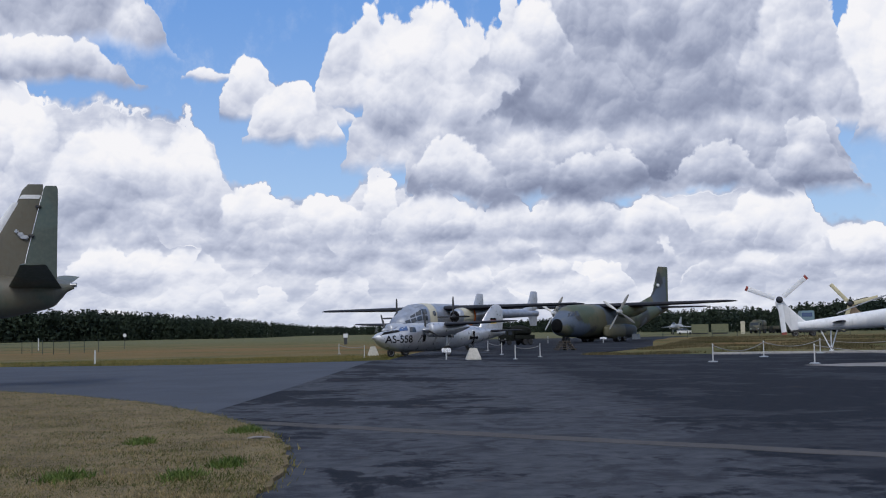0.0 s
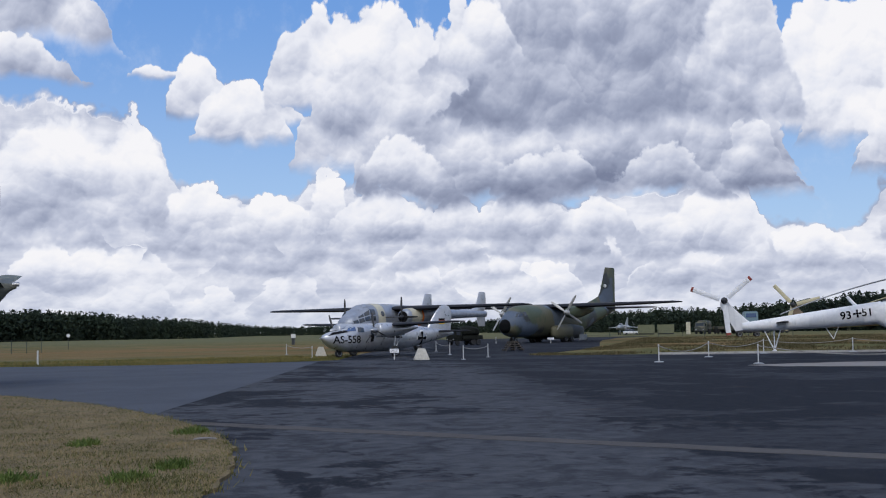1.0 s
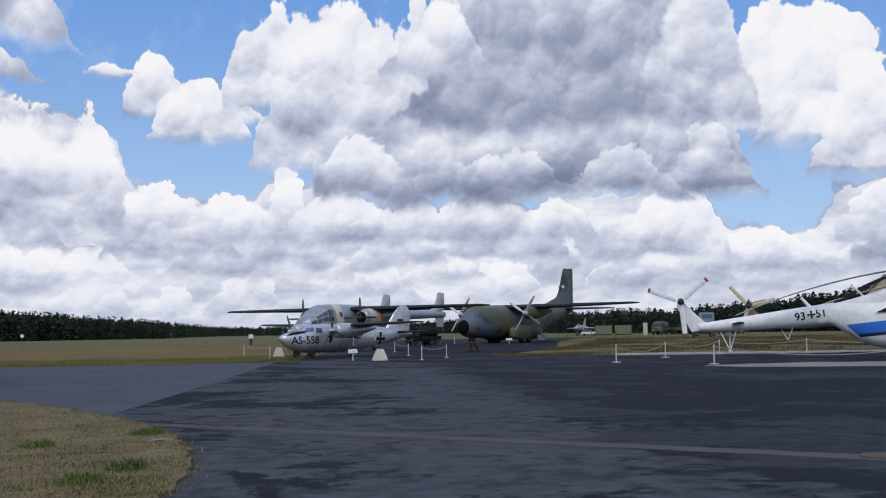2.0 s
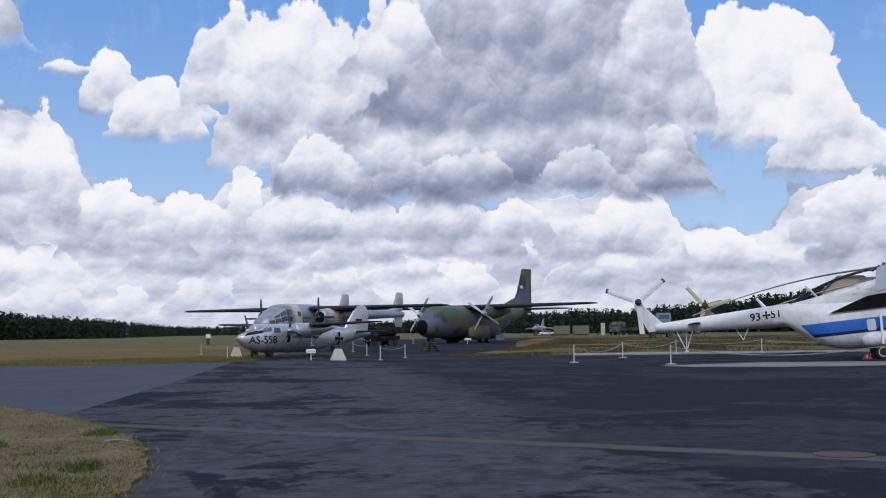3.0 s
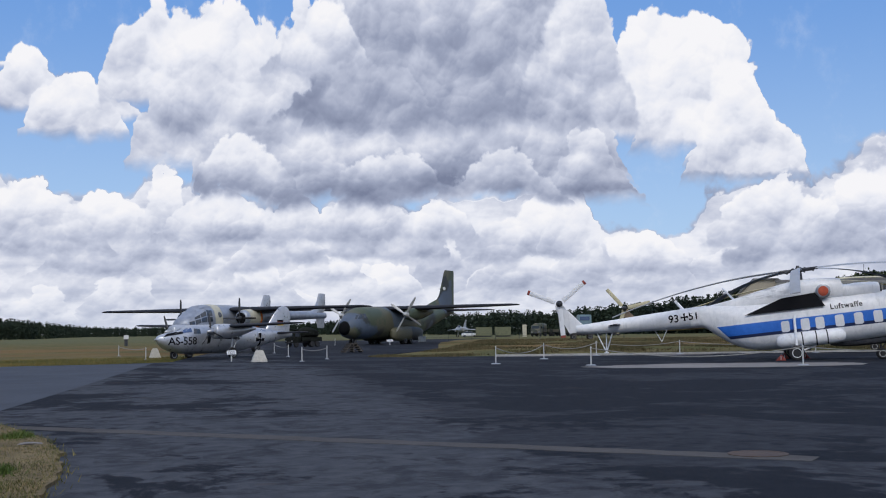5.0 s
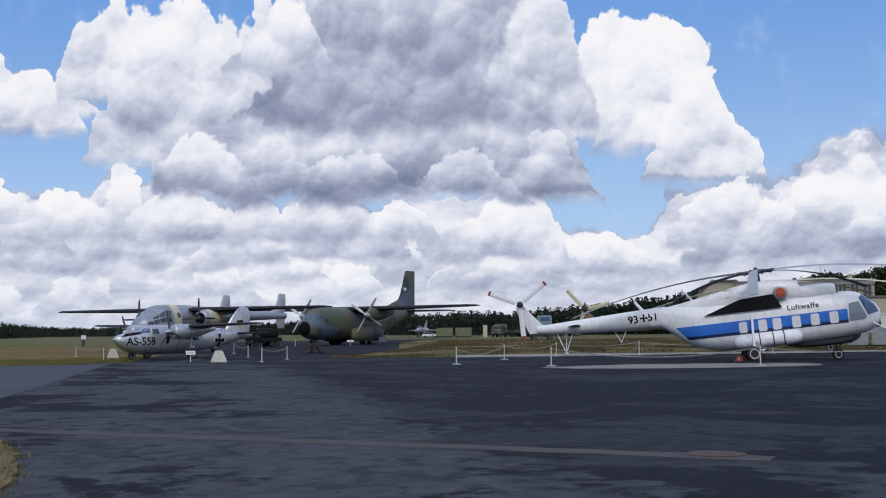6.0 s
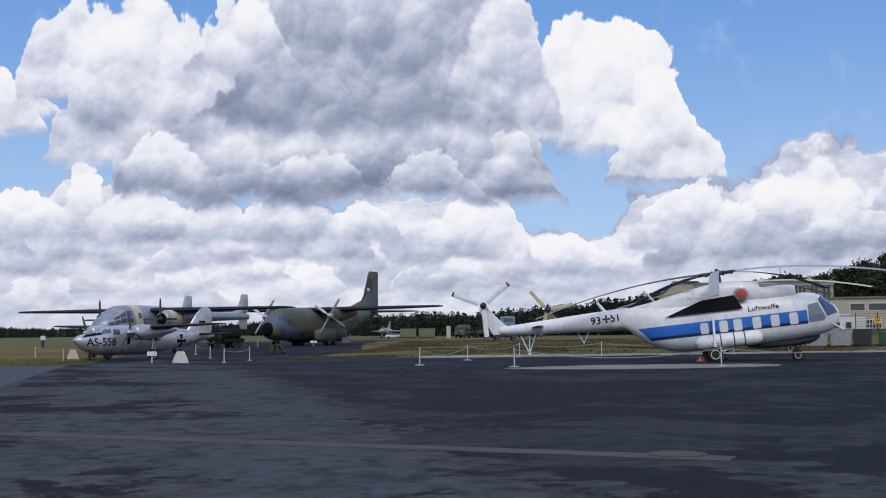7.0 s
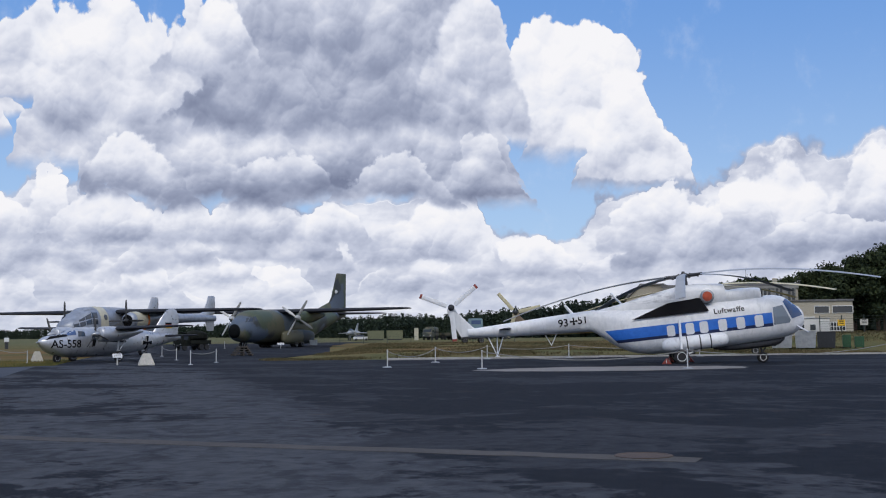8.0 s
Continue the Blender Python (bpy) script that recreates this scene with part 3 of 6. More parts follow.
def slab(points, lo, hi):
    """A flat sheet over an outline in plan, with thickness."""
    bm = bmesh.new()
    vs = [bm.verts.new((x, y, lo)) for x, y in points]
    f = bm.faces.new(vs)
    up = bmesh.ops.extrude_face_region(bm, geom=[f])
    for v in up["geom"]:
        if isinstance(v, bmesh.types.BMVert):
            v.co.z = hi
    bmesh.ops.triangulate(bm, faces=[g for g in bm.faces if len(g.verts) > 4])
    return bm


def skin_tree(ob):
    me = ob.data
    return BVHTree.FromPolygons([v.co for v in me.vertices], [p.vertices[:] for p in me.polygons])


def decal(name, bm, tree, side, mat, parent, off=0.015, label=""):
    """Lays flat work given in x and z on the flank of a hull (side -1 or 1 in y)."""
    edges = [e for e in bm.edges if e.calc_length() > 0.12]
    while edges and len(bm.verts) < 4000:
        bmesh.ops.subdivide_edges(bm, edges=edges, cuts=1)
        bmesh.ops.triangulate(bm, faces=[f for f in bm.faces if len(f.verts) > 3])
        edges = [e for e in bm.edges if e.calc_length() > 0.12]
    for v in bm.verts:
        hit = tree.ray_cast(Vector((v.co.x, side * 30, v.co.z)), Vector((0, -side, 0)))
        v.co.y = (hit[0].y if hit[0] else side * 0.3) + side * (off + abs(v.co.y))
    return part(name, bm, mat, parent, label)


def sheet(points, cuts=5):
    """A flat polygon in x and z, divided so that it can bend."""
    bm = bmesh.new()
    f = bm.faces.new([bm.verts.new((x, 0, z)) for x, z in points])
    bmesh.ops.triangulate(bm, faces=[f])
    bmesh.ops.subdivide_edges(bm, edges=bm.edges[:], cuts=cuts, use_grid_fill=True)
    return bm


def rounded(x, z, w, h, r=0.1, n=4):
    """Outline of a rounded window in x and z."""
    out = []
    for cx, cz, a0 in ((x + w / 2 - r, z + h / 2 - r, 0), (x - w / 2 + r, z + h / 2 - r, 90), (x - w / 2 + r, z - h / 2 + r, 180), (x + w / 2 - r, z - h / 2 + r, 270)):
        for k in range(n + 1):
            a = radians(a0 + 90 * k / n)
            out.append((cx + r * math.cos(a), cz + r * math.sin(a)))
    return out


def letters(text, size, x, z, flip=1, bold=0.0, spacing=1.0):
    """Built-in lettering as a bmesh in x and z; x runs with flip."""
    cu = bpy.data.curves.new("letters", "FONT")
    cu.body, cu.size, cu.offset, cu.resolution_u, cu.space_character = text, size, bold, 3, spacing
    ob = new("letters", cu)
    me = bpy.data.meshes.new_from_object(ob.evaluated_get(bpy.context.evaluated_depsgraph_get()))
    bpy.data.objects.remove(ob)
    bpy.data.curves.remove(cu)
    bm = bmesh.new()
    bm.from_mesh(me)
    bpy.data.meshes.remove(me)
    bmesh.ops.triangulate(bm, faces=bm.faces[:])
    for v in bm.verts:
        v.co = (x + flip * v.co.x, 0, z + v.co.y)
    return bm


def iron_cross(x, z, r):
    """The straight-armed cross with flared arms."""
    order = []
    for k in range(4):
        a = k * math.pi / 2
        c, s = math.cos(a), math.sin(a)
        for px, pz in ((r, -0.30 * r), (r, 0.30 * r), (0.14 * r, 0.14 * r)):
            order.append((x + px * c - pz * s, z + px * s + pz * c))
    bm = bmesh.new()
    vs = [bm.verts.new((a, 0, b)) for a, b in order]
    for k in range(4):
        bm.faces.new((vs[3 * k - 1], vs[3 * k], vs[3 * k + 1], vs[3 * k + 2]))
    bm.faces.new((vs[2], vs[5], vs[8], vs[11]))
    bmesh.ops.triangulate(bm, faces=bm.faces[:])
    return bm


def blade(length, chord, hub=0.2, twist=25, thick=0.12, tip=0.75):
    """A propeller blade along +z from the hub, its face to +x."""
    rings = []
    for f, cw in ((0.0, 0.35), (0.12, 0.6), (0.35, 1.0), (0.7, 1.0), (0.93, tip), (1.0, tip * 0.55)):
        z, c = hub + f * (length - hub), chord * cw
        a = radians(twist * (1 - 0.7 * f) + 12)
        rings.append([(math.cos(k) * thick * c * math.cos(a) - math.sin(k) * c / 2 * math.sin(a), math.sin(k) * c / 2 * math.cos(a) + math.cos(k) * thick * c * math.sin(a), z) for k in [2 * math.pi * i / 8 for i in range(8)]])
    return ring_loft(rings)


def propeller(parent, at, blades, length, chord, mat, spin=0.0, spinner=(0.35, 0.5), spinner_mat=None, tip_mat=None):
    """Hub with its blades in front of a nacelle, the axis along x."""
    hub = part("propeller", lathe([(0, spinner[0]), (spinner[1] * 0.4, spinner[0] * 0.9), (spinner[1] * 0.8, spinner[0] * 0.5), (spinner[1], 0.02)], at, "x", 16), spinner_mat or mat, parent, smooth=40)
    for k in range(blades):
        a = radians(spin + 360 * k / blades)
        bm = blade(length, chord, spinner[0] * 0.6)
        bm.transform(Matrix.Translation((at[0] + spinner[1] * 0.35, at[1], at[2])) @ Matrix.Rotation(a, 4, "X"))
        part("blade", bm, mat, hub, smooth=40)
        if tip_mat:
            bm = block((0.03, chord * 0.8, length * 0.08), (0.03, 0, length * 0.9), 0.005)
            bm.transform(Matrix.Translation((at[0] + spinner[1] * 0.35, at[1], at[2])) @ Matrix.Rotation(a, 4, "X"))
            part("blade_tip", bm, tip_mat, hub)
    return hub


def wheel(parent, at, r, w, hub_mat=None):
    """A tyre with its rim; the axle along y, at its middle."""
    x, y, z = at
    tyre = part("wheel", lathe([(-w / 2, r * 0.62), (-w / 2, r * 0.86), (-w * 0.3, r * 0.98), (0, r), (w * 0.3, r * 0.98), (w / 2, r * 0.86), (w / 2, r * 0.62)], at, "y", 24), M_RUBBER, parent, smooth=40)
    part("rim", lathe([(-w * 0.40, r * 0.06), (-w * 0.42, r * 0.22), (-w * 0.36, r * 0.3), (-w * 0.46, r * 0.5), (-w * 0.51, r * 0.54), (-w * 0.51, r * 0.62), (w * 0.51, r * 0.62), (w * 0.51, r * 0.54), (w * 0.46, r * 0.5), (w * 0.36, r * 0.3), (w * 0.42, r * 0.22), (w * 0.40, r * 0.06)], at, "y", 20), hub_mat or M_STEEL, tyre, smooth=40)
    return tyre


def heading(x, y, yaw, z=0.0, pitch=0.0):
    """Pose of a thing that faces yaw degrees (0: ahead, + to the right), nose up by pitch."""
    return pose(x, y, z, 0, 0, 90 - yaw) @ pose(0, 0, 0, 0, -pitch, 0)

# ---------- ground ----------
def smooth_step(v, lo, hi):
    t = min(1.0, max(0.0, (v - lo) / (hi - lo)))
    return t * t * (3 - 2 * t)


def land(x, y):
    """Height of the open ground: level, a low rise behind the apron, higher toward the buildings."""
    r, a = math.hypot(x, y), math.degrees(math.atan2(x, y))
    z = -0.05
    if y > 0:
        z += 1.25 * smooth_step(r, 111, 122) * smooth_step(a, 26, 33.0)
        z += 0.25 * smooth_step(r, 90, 105) * smooth_step(r, 260, 150) * smooth_step(a, 9, 13) if r < 260 else 0
    return z


def ground_sheet():
    bm = bmesh.new()
    radii = [0, 20, 40, 60, 75, 85, 92, 100, 108, 116, 124, 132, 145, 160, 180, 210, 250, 300, 400, 550, 800, 1300, 2200, 3600]
    n = 180
    rows = []
    for r in radii:
        rows.append([bm.verts.new((r * math.sin(2 * math.pi * k / n), r * math.cos(2 * math.pi * k / n), land(r * math.sin(2 * math.pi * k / n), r * math.cos(2 * math.pi * k / n)))) for k in range(n if r else 1)])
    for a, b in zip(rows, rows[1:]):
        for k in range(n):
            q = (k + 1) % n
            bm.faces.new((a[0], b[k], b[q]) if len(a) == 1 else (a[k], b[k], b[q], a[q]))
    return part("ground", bm, M_FIELD, smooth=60)


tagged(ground_sheet(), "dry olive and straw grassland reaching to the woods", "grassland", kind="structure")
APRON = [(-70, -60), (-70, 84), (-30.6, 80.2), (-22, 78.2), (-14.5, 77.2), (-8, 78.6), (-3.9, 81.4), (-3.2, 95), (0, 140), (2, 235), (52, 235), (36, 170), (22, 118), (13.0, 95), (10.2, 87.5), (10.6, 85.2), (12.5, 84.4), (18.8, 82.6), (30, 80), (49.9, 75.9), (80, 70), (130, 60), (130, -60)]
tagged(part("pavement", slab(APRON, -0.30, 0.0), M_APRON), "dark sealed asphalt apron with paler worn patches", "apron", kind="structure")
ROAD = [(-69, 20), (-69, 83.4), (-30.6, 79.7), (-22, 77.7), (-14.5, 76.7), (-8, 78.0), (-5.0, 78.6), (-5.15, 71.6), (-5.6, 45), (-6.0, 31), (-5.9, 27.6), (-5.2, 25.8), (-4.6, 24.6), (-20, 20)]
tagged(part("road", slab(ROAD, -0.1, 0.004), M_ROAD), "paler blue-grey worn asphalt taxi lane", "taxi lane", kind="structure")


def strip(a, b, w, z0, z1, mat, name, wave=0.06, n=40):
    """A narrow band on the ground from a to b with slightly uneven edges."""
    a, b = Vector(a), Vector(b)
    d = (b - a).normalized()
    s = Vector((-d.y, d.x))
    left = [a.lerp(b, k / n) + s * (w / 2 + random.uniform(-wave, wave)) for k in range(n + 1)]
    right = [a.lerp(b, k / n) - s * (w / 2 + random.uniform(-wave, wave)) for k in range(n + 1)]
    return part(name, slab([tuple(p) for p in left + right[::-1]], z0, z1), mat)


tagged(strip((-5.6, 27.3), (8.6, 16.2), 0.62, -0.05, 0.008, M_SEAM, "pavement_strip"), "pale concrete drain strip across the asphalt", "drain strip", kind="structure")
pad = [(24.8 + 6.9 * math.cos(2 * math.pi * k / 48) * (1 + random.uniform(-0.05, 0.05)) + 0.25 * random.uniform(-1, 1), 55.4 - 0.12 * 6.9 * math.cos(2 * math.pi * k / 48) + 3.3 * math.sin(2 * math.pi * k / 48) * (1 + random.uniform(-0.08, 0.08))) for k in range(48)]
tagged(part("concrete_patch", slab(pad, -0.05, 0.006), M_PAD), "bleached concrete patch in the asphalt", "concrete patch", kind="structure")
tagged(strip((18.6, 81.0), (33.5, 77.8), 1.4, -0.05, 0.006, M_PAD, "concrete_gutter", 0.1), "pale concrete gutter along the kerb", "gutter", kind="structure")
k0, k1 = Vector((18.9, 82.4)), Vector((70, 71.6))
for k in range(27):
    a, b = k0.lerp(k1, k / 27), k0.lerp(k1, (k + 1) / 27)
    ln = (b - a).length
    bm = block((ln - 0.03, 0.22, 0.24), (0, 0, -0.12), 0.02)
    bm.transform(pose((a.x + b.x) / 2, (a.y + b.y) / 2, 0, 0, 0, math.degrees(math.atan2(b.y - a.y, b.x - a.x))))
    if k == 0:
        kerb = tagged(part("kerb", bm, M_KERB), "pale concrete kerb between apron and rough grass", "kerb", kind="structure")
    else:
        part("kerbstone", bm, M_KERB, kerb)

# grass island beside the apron
ISLE = [(-3.0, 2.0), (-2.55, 6.0), (-2.35, 10.0), (-2.3, 14.3), (-2.42, 17.5), (-2.75, 20.2), (-3.5, 23.2), (-4.75, 26.4), (-6.6, 30.2), (-8.95, 34.3), (-12.2, 38.6), (-16.4, 42.9), (-24, 49.5), (-40, 60.5), (-66, 72), (-66, 2)]


def inside(x, y, poly):
    hit = False
    for (x0, y0), (x1, y1) in zip(poly, poly[1:] + poly[:1]):
        if (y0 > y) != (y1 > y) and x < x0 + (y - y0) * (x1 - x0) / (y1 - y0):
            hit = not hit
    return hit


edge = []
for (x0, y0), (x1, y1) in zip(ISLE, ISLE[1:] + ISLE[:1]):
    steps = max(1, int(math.hypot(x1 - x0, y1 - y0) / 0.35)) if max(x0, x1) > -30 else 1
    for k in range(steps):
        w = 0.09 if steps > 1 else 0
        edge.append((x0 + (x1 - x0) * k / steps + random.uniform(-w, w), y0 + (y1 - y0) * k / steps + random.uniform(-w, w)))
tagged(part("grass_verge", slab(edge, -0.08, 0.055), M_SOIL), "dry brown and olive turf island with ragged edge", "grass verge", kind="structure")


def blades(name, spots, mat, height, width, lean, label, category):
    """Very many blades as one mesh: each a narrow bent triangle pair."""
    rng = np.random.default_rng(7)
    p = np.array(spots, float)
    n = len(p)
    a = rng.uniform(0, 2 * np.pi, n)
    h = height * rng.uniform(0.5, 1.25, n) * (p[:, 3] if p.shape[1] > 3 else 1)
    w = width * rng.uniform(0.6, 1.3, n)
    dx, dy = np.cos(a) * w / 2, np.sin(a) * w / 2
    b = rng.uniform(0, 2 * np.pi, n)
    k = lean * h * rng.uniform(0.2, 1.0, n)
    v = np.empty((n, 3, 3))
    v[:, 0] = p[:, :3] + np.stack([-dx, -dy, 0 * h], 1)
    v[:, 1] = p[:, :3] + np.stack([dx, dy, 0 * h], 1)
    v[:, 2] = p[:, :3] + np.stack([np.cos(b) * k, np.sin(b) * k, h], 1)
    me = bpy.data.meshes.new(name)
    me.from_pydata(v.reshape(-1, 3).tolist(), [], np.arange(3 * n).reshape(-1, 3).tolist())
    me.materials.append(mat)
    return tagged(new(name, me), label, category, kind="stuff")


rng = np.random.default_rng(3)
spots = []
while len(spots) < 72000:
    y = 12.5 + 36 * rng.random() ** 1.7
    x = -2.0 - rng.random() * (y * 0.42)
    if inside(x, y, ISLE):
        spots.append((x, y, 0.05, 0.55 + 0.9 * max(0, noise.noise((x * 0.8, y * 0.8, 0)) + 0.3)))
blades("grass_turf", spots, M_BLADE, 0.045, 0.017, 1.1, "short dry straw-coloured grass on the verge", "grass")
WEEDS = [(-4.01, 23.45, 0.34), (-3.64, 16.07, 0.3), (-5.28, 16.12, 0.34), (-3.27, 17.45, 0.28), (-5.53, 21.22, 0.25)]
for wx, wy, wr in WEEDS:
    sp = [(wx + rng.normal() * wr * 0.42, wy + rng.normal() * wr * 0.8, 0.05, 0.4 + 0.9 * rng.random()) for _ in range(600)]
    blades("weed_clump", [s for s in sp if inside(s[0], s[1], ISLE)], M_WEED, 0.10, 0.03, 1.2, "fresh green weed clump in the dry turf", "weed")
rim_spots = []
for x, y in edge:
    if x > -20 and y > 8:
        for _ in range(26):
            rim_spots.append((x + rng.normal() * 0.12 - 0.08, y + rng.normal() * 0.15, 0.0, 0.7 + 0.8 * rng.random()))
blades("verge_fringe", rim_spots, M_FRINGE, 0.085, 0.018, 1.0, "olive grass hanging over the asphalt edge", "grass")

# rough grass behind the kerb and along the far edge
heath = []
while len(heath) < 60000:
    r, a = 82 + 120 * rng.random() ** 1.8, rng.uniform(5.5, 38)
    x, y = r * math.sin(radians(a)), r * math.cos(radians(a))
    if not inside(x, y, APRON) and noise.noise((x * 0.16, y * 0.10, 4)) + 0.25 * noise.noise((x * 0.7, y * 0.7, 1)) > -0.12 + 0.25 * rng.random():
        heath.append((x, y, land(x, y), 1.0))
blades("rough_grass", heath, M_HEATH, 0.17, 0.10, 1.0, "rough brown heath grass behind the kerb", "grass")
sward = []
while len(sward) < 15000:
    r, a = 76 + 24 * rng.random() ** 1.6, rng.uniform(-24, 0)
    x, y = r * math.sin(radians(a)), r * math.cos(radians(a))
    if not inside(x, y, APRON):
        sward.append((x, y, land(x, y), 1.0))
blades("meadow_grass", sward, M_MEADOW, 0.13, 0.06, 0.8, "short olive meadow grass on the airfield", "grass")


# ---------- woods ----------
def crown_quads(rng, n, cx, cy, z0, z1, width, size):
    """Small leaf clumps through a crown, thicker outside, ragged in outline."""
    t = rng.random(n) ** 0.8
    zz = z0 + (z1 - z0) * t
    prof = np.sin(np.pi * np.clip(0.12 + 0.88 * (1 - t) ** 0.75, 0, 1)) ** 0.6 * (0.55 + 0.45 * np.sin(t * 17 + cx))
    rad = width * np.clip(prof, 0.08, 1) * np.sqrt(rng.random(n))
    a = rng.uniform(0, 2 * np.pi, n)
    c = np.stack([cx + rad * np.cos(a), cy + rad * np.sin(a), zz], 1)
    e1 = rng.normal(size=(n, 3))
    e1 /= np.linalg.norm(e1, axis=1)[:, None]
    e2 = np.cross(e1, rng.normal(size=(n, 3)))
    e2 /= np.linalg.norm(e2, axis=1)[:, None]
    s = size * rng.uniform(0.5, 1.3, n)[:, None]
    return np.stack([c - e1 * s, c + e2 * s * 0.7, c + e1 * s, c - e2 * s * 0.7], 1)


def wood(name, label, rows):
    """Far trees in one mesh; rows of azimuth, distance, top height."""
    rng = np.random.default_rng(11)
    quads = []
    for a, r, h in rows:
        x, y = r * math.sin(radians(a)), r * math.cos(radians(a))
        g = land(x, y)
        quads.append(crown_quads(rng, 170, x, y, g + 0.3 * h, g + h, 0.19 * h, 0.030 * h))
        quads.append(crown_quads(rng, 170, x, y, g - 0.5, g + 0.86 * h, 0.5 * h, 0.062 * h))
    v = np.concatenate(quads).reshape(-1, 3)
    me = bpy.data.meshes.new(name)
    me.from_pydata(v.tolist(), [], np.arange(len(v)).reshape(-1, 4).tolist())
    me.materials.append(M_PINE)
    return tagged(new(name, me), label, "woods", kind="stuff")


def top_angle(a):
    """Height of the tree line above the horizon, degrees, over the compass."""
    return float(np.interp(a, [-60, -21, -17, -13, -10, -8, -7, -5, -2, 4, 9, 11.5, 14, 18, 20.5, 24, 28, 30, 33, 35, 36.7, 60], [1.3, 1.3, 1.25, 1.0, 0.76, 0.5, 0.4, 0.3, 0.34, 0.45, 0.72, 0.85, 0.9, 1.05, 1.3, 1.62, 1.85, 2.15, 2.3, 2.85, 3.5, 3.6]))


def far_distance(a):
    return float(np.interp(a, [-60, -9, -6.5, 0, 8, 12, 20, 60], [520, 520, 720, 720, 520, 380, 330, 300]))


rows = []
a = -24.0
while a < 42:
    r = far_distance(a)
    for k in range(5):
        rr = r * (1 + 0.03 * k) + rng.uniform(-5, 5)
        h = EYE + rr * math.tan(radians(top_angle(a))) - (0.02 if k else 0) * rr * 0.02
        rows.append((a + rng.uniform(-0.1, 0.1), rr, max(4.0, h * (rng.uniform(0.74, 1.05) if a < 31 else rng.uniform(0.55, 1.0)))))
    a += 1.9 / r * 57.3
wood("pine_woods", "dark mixed pine woods along the airfield edge", rows)

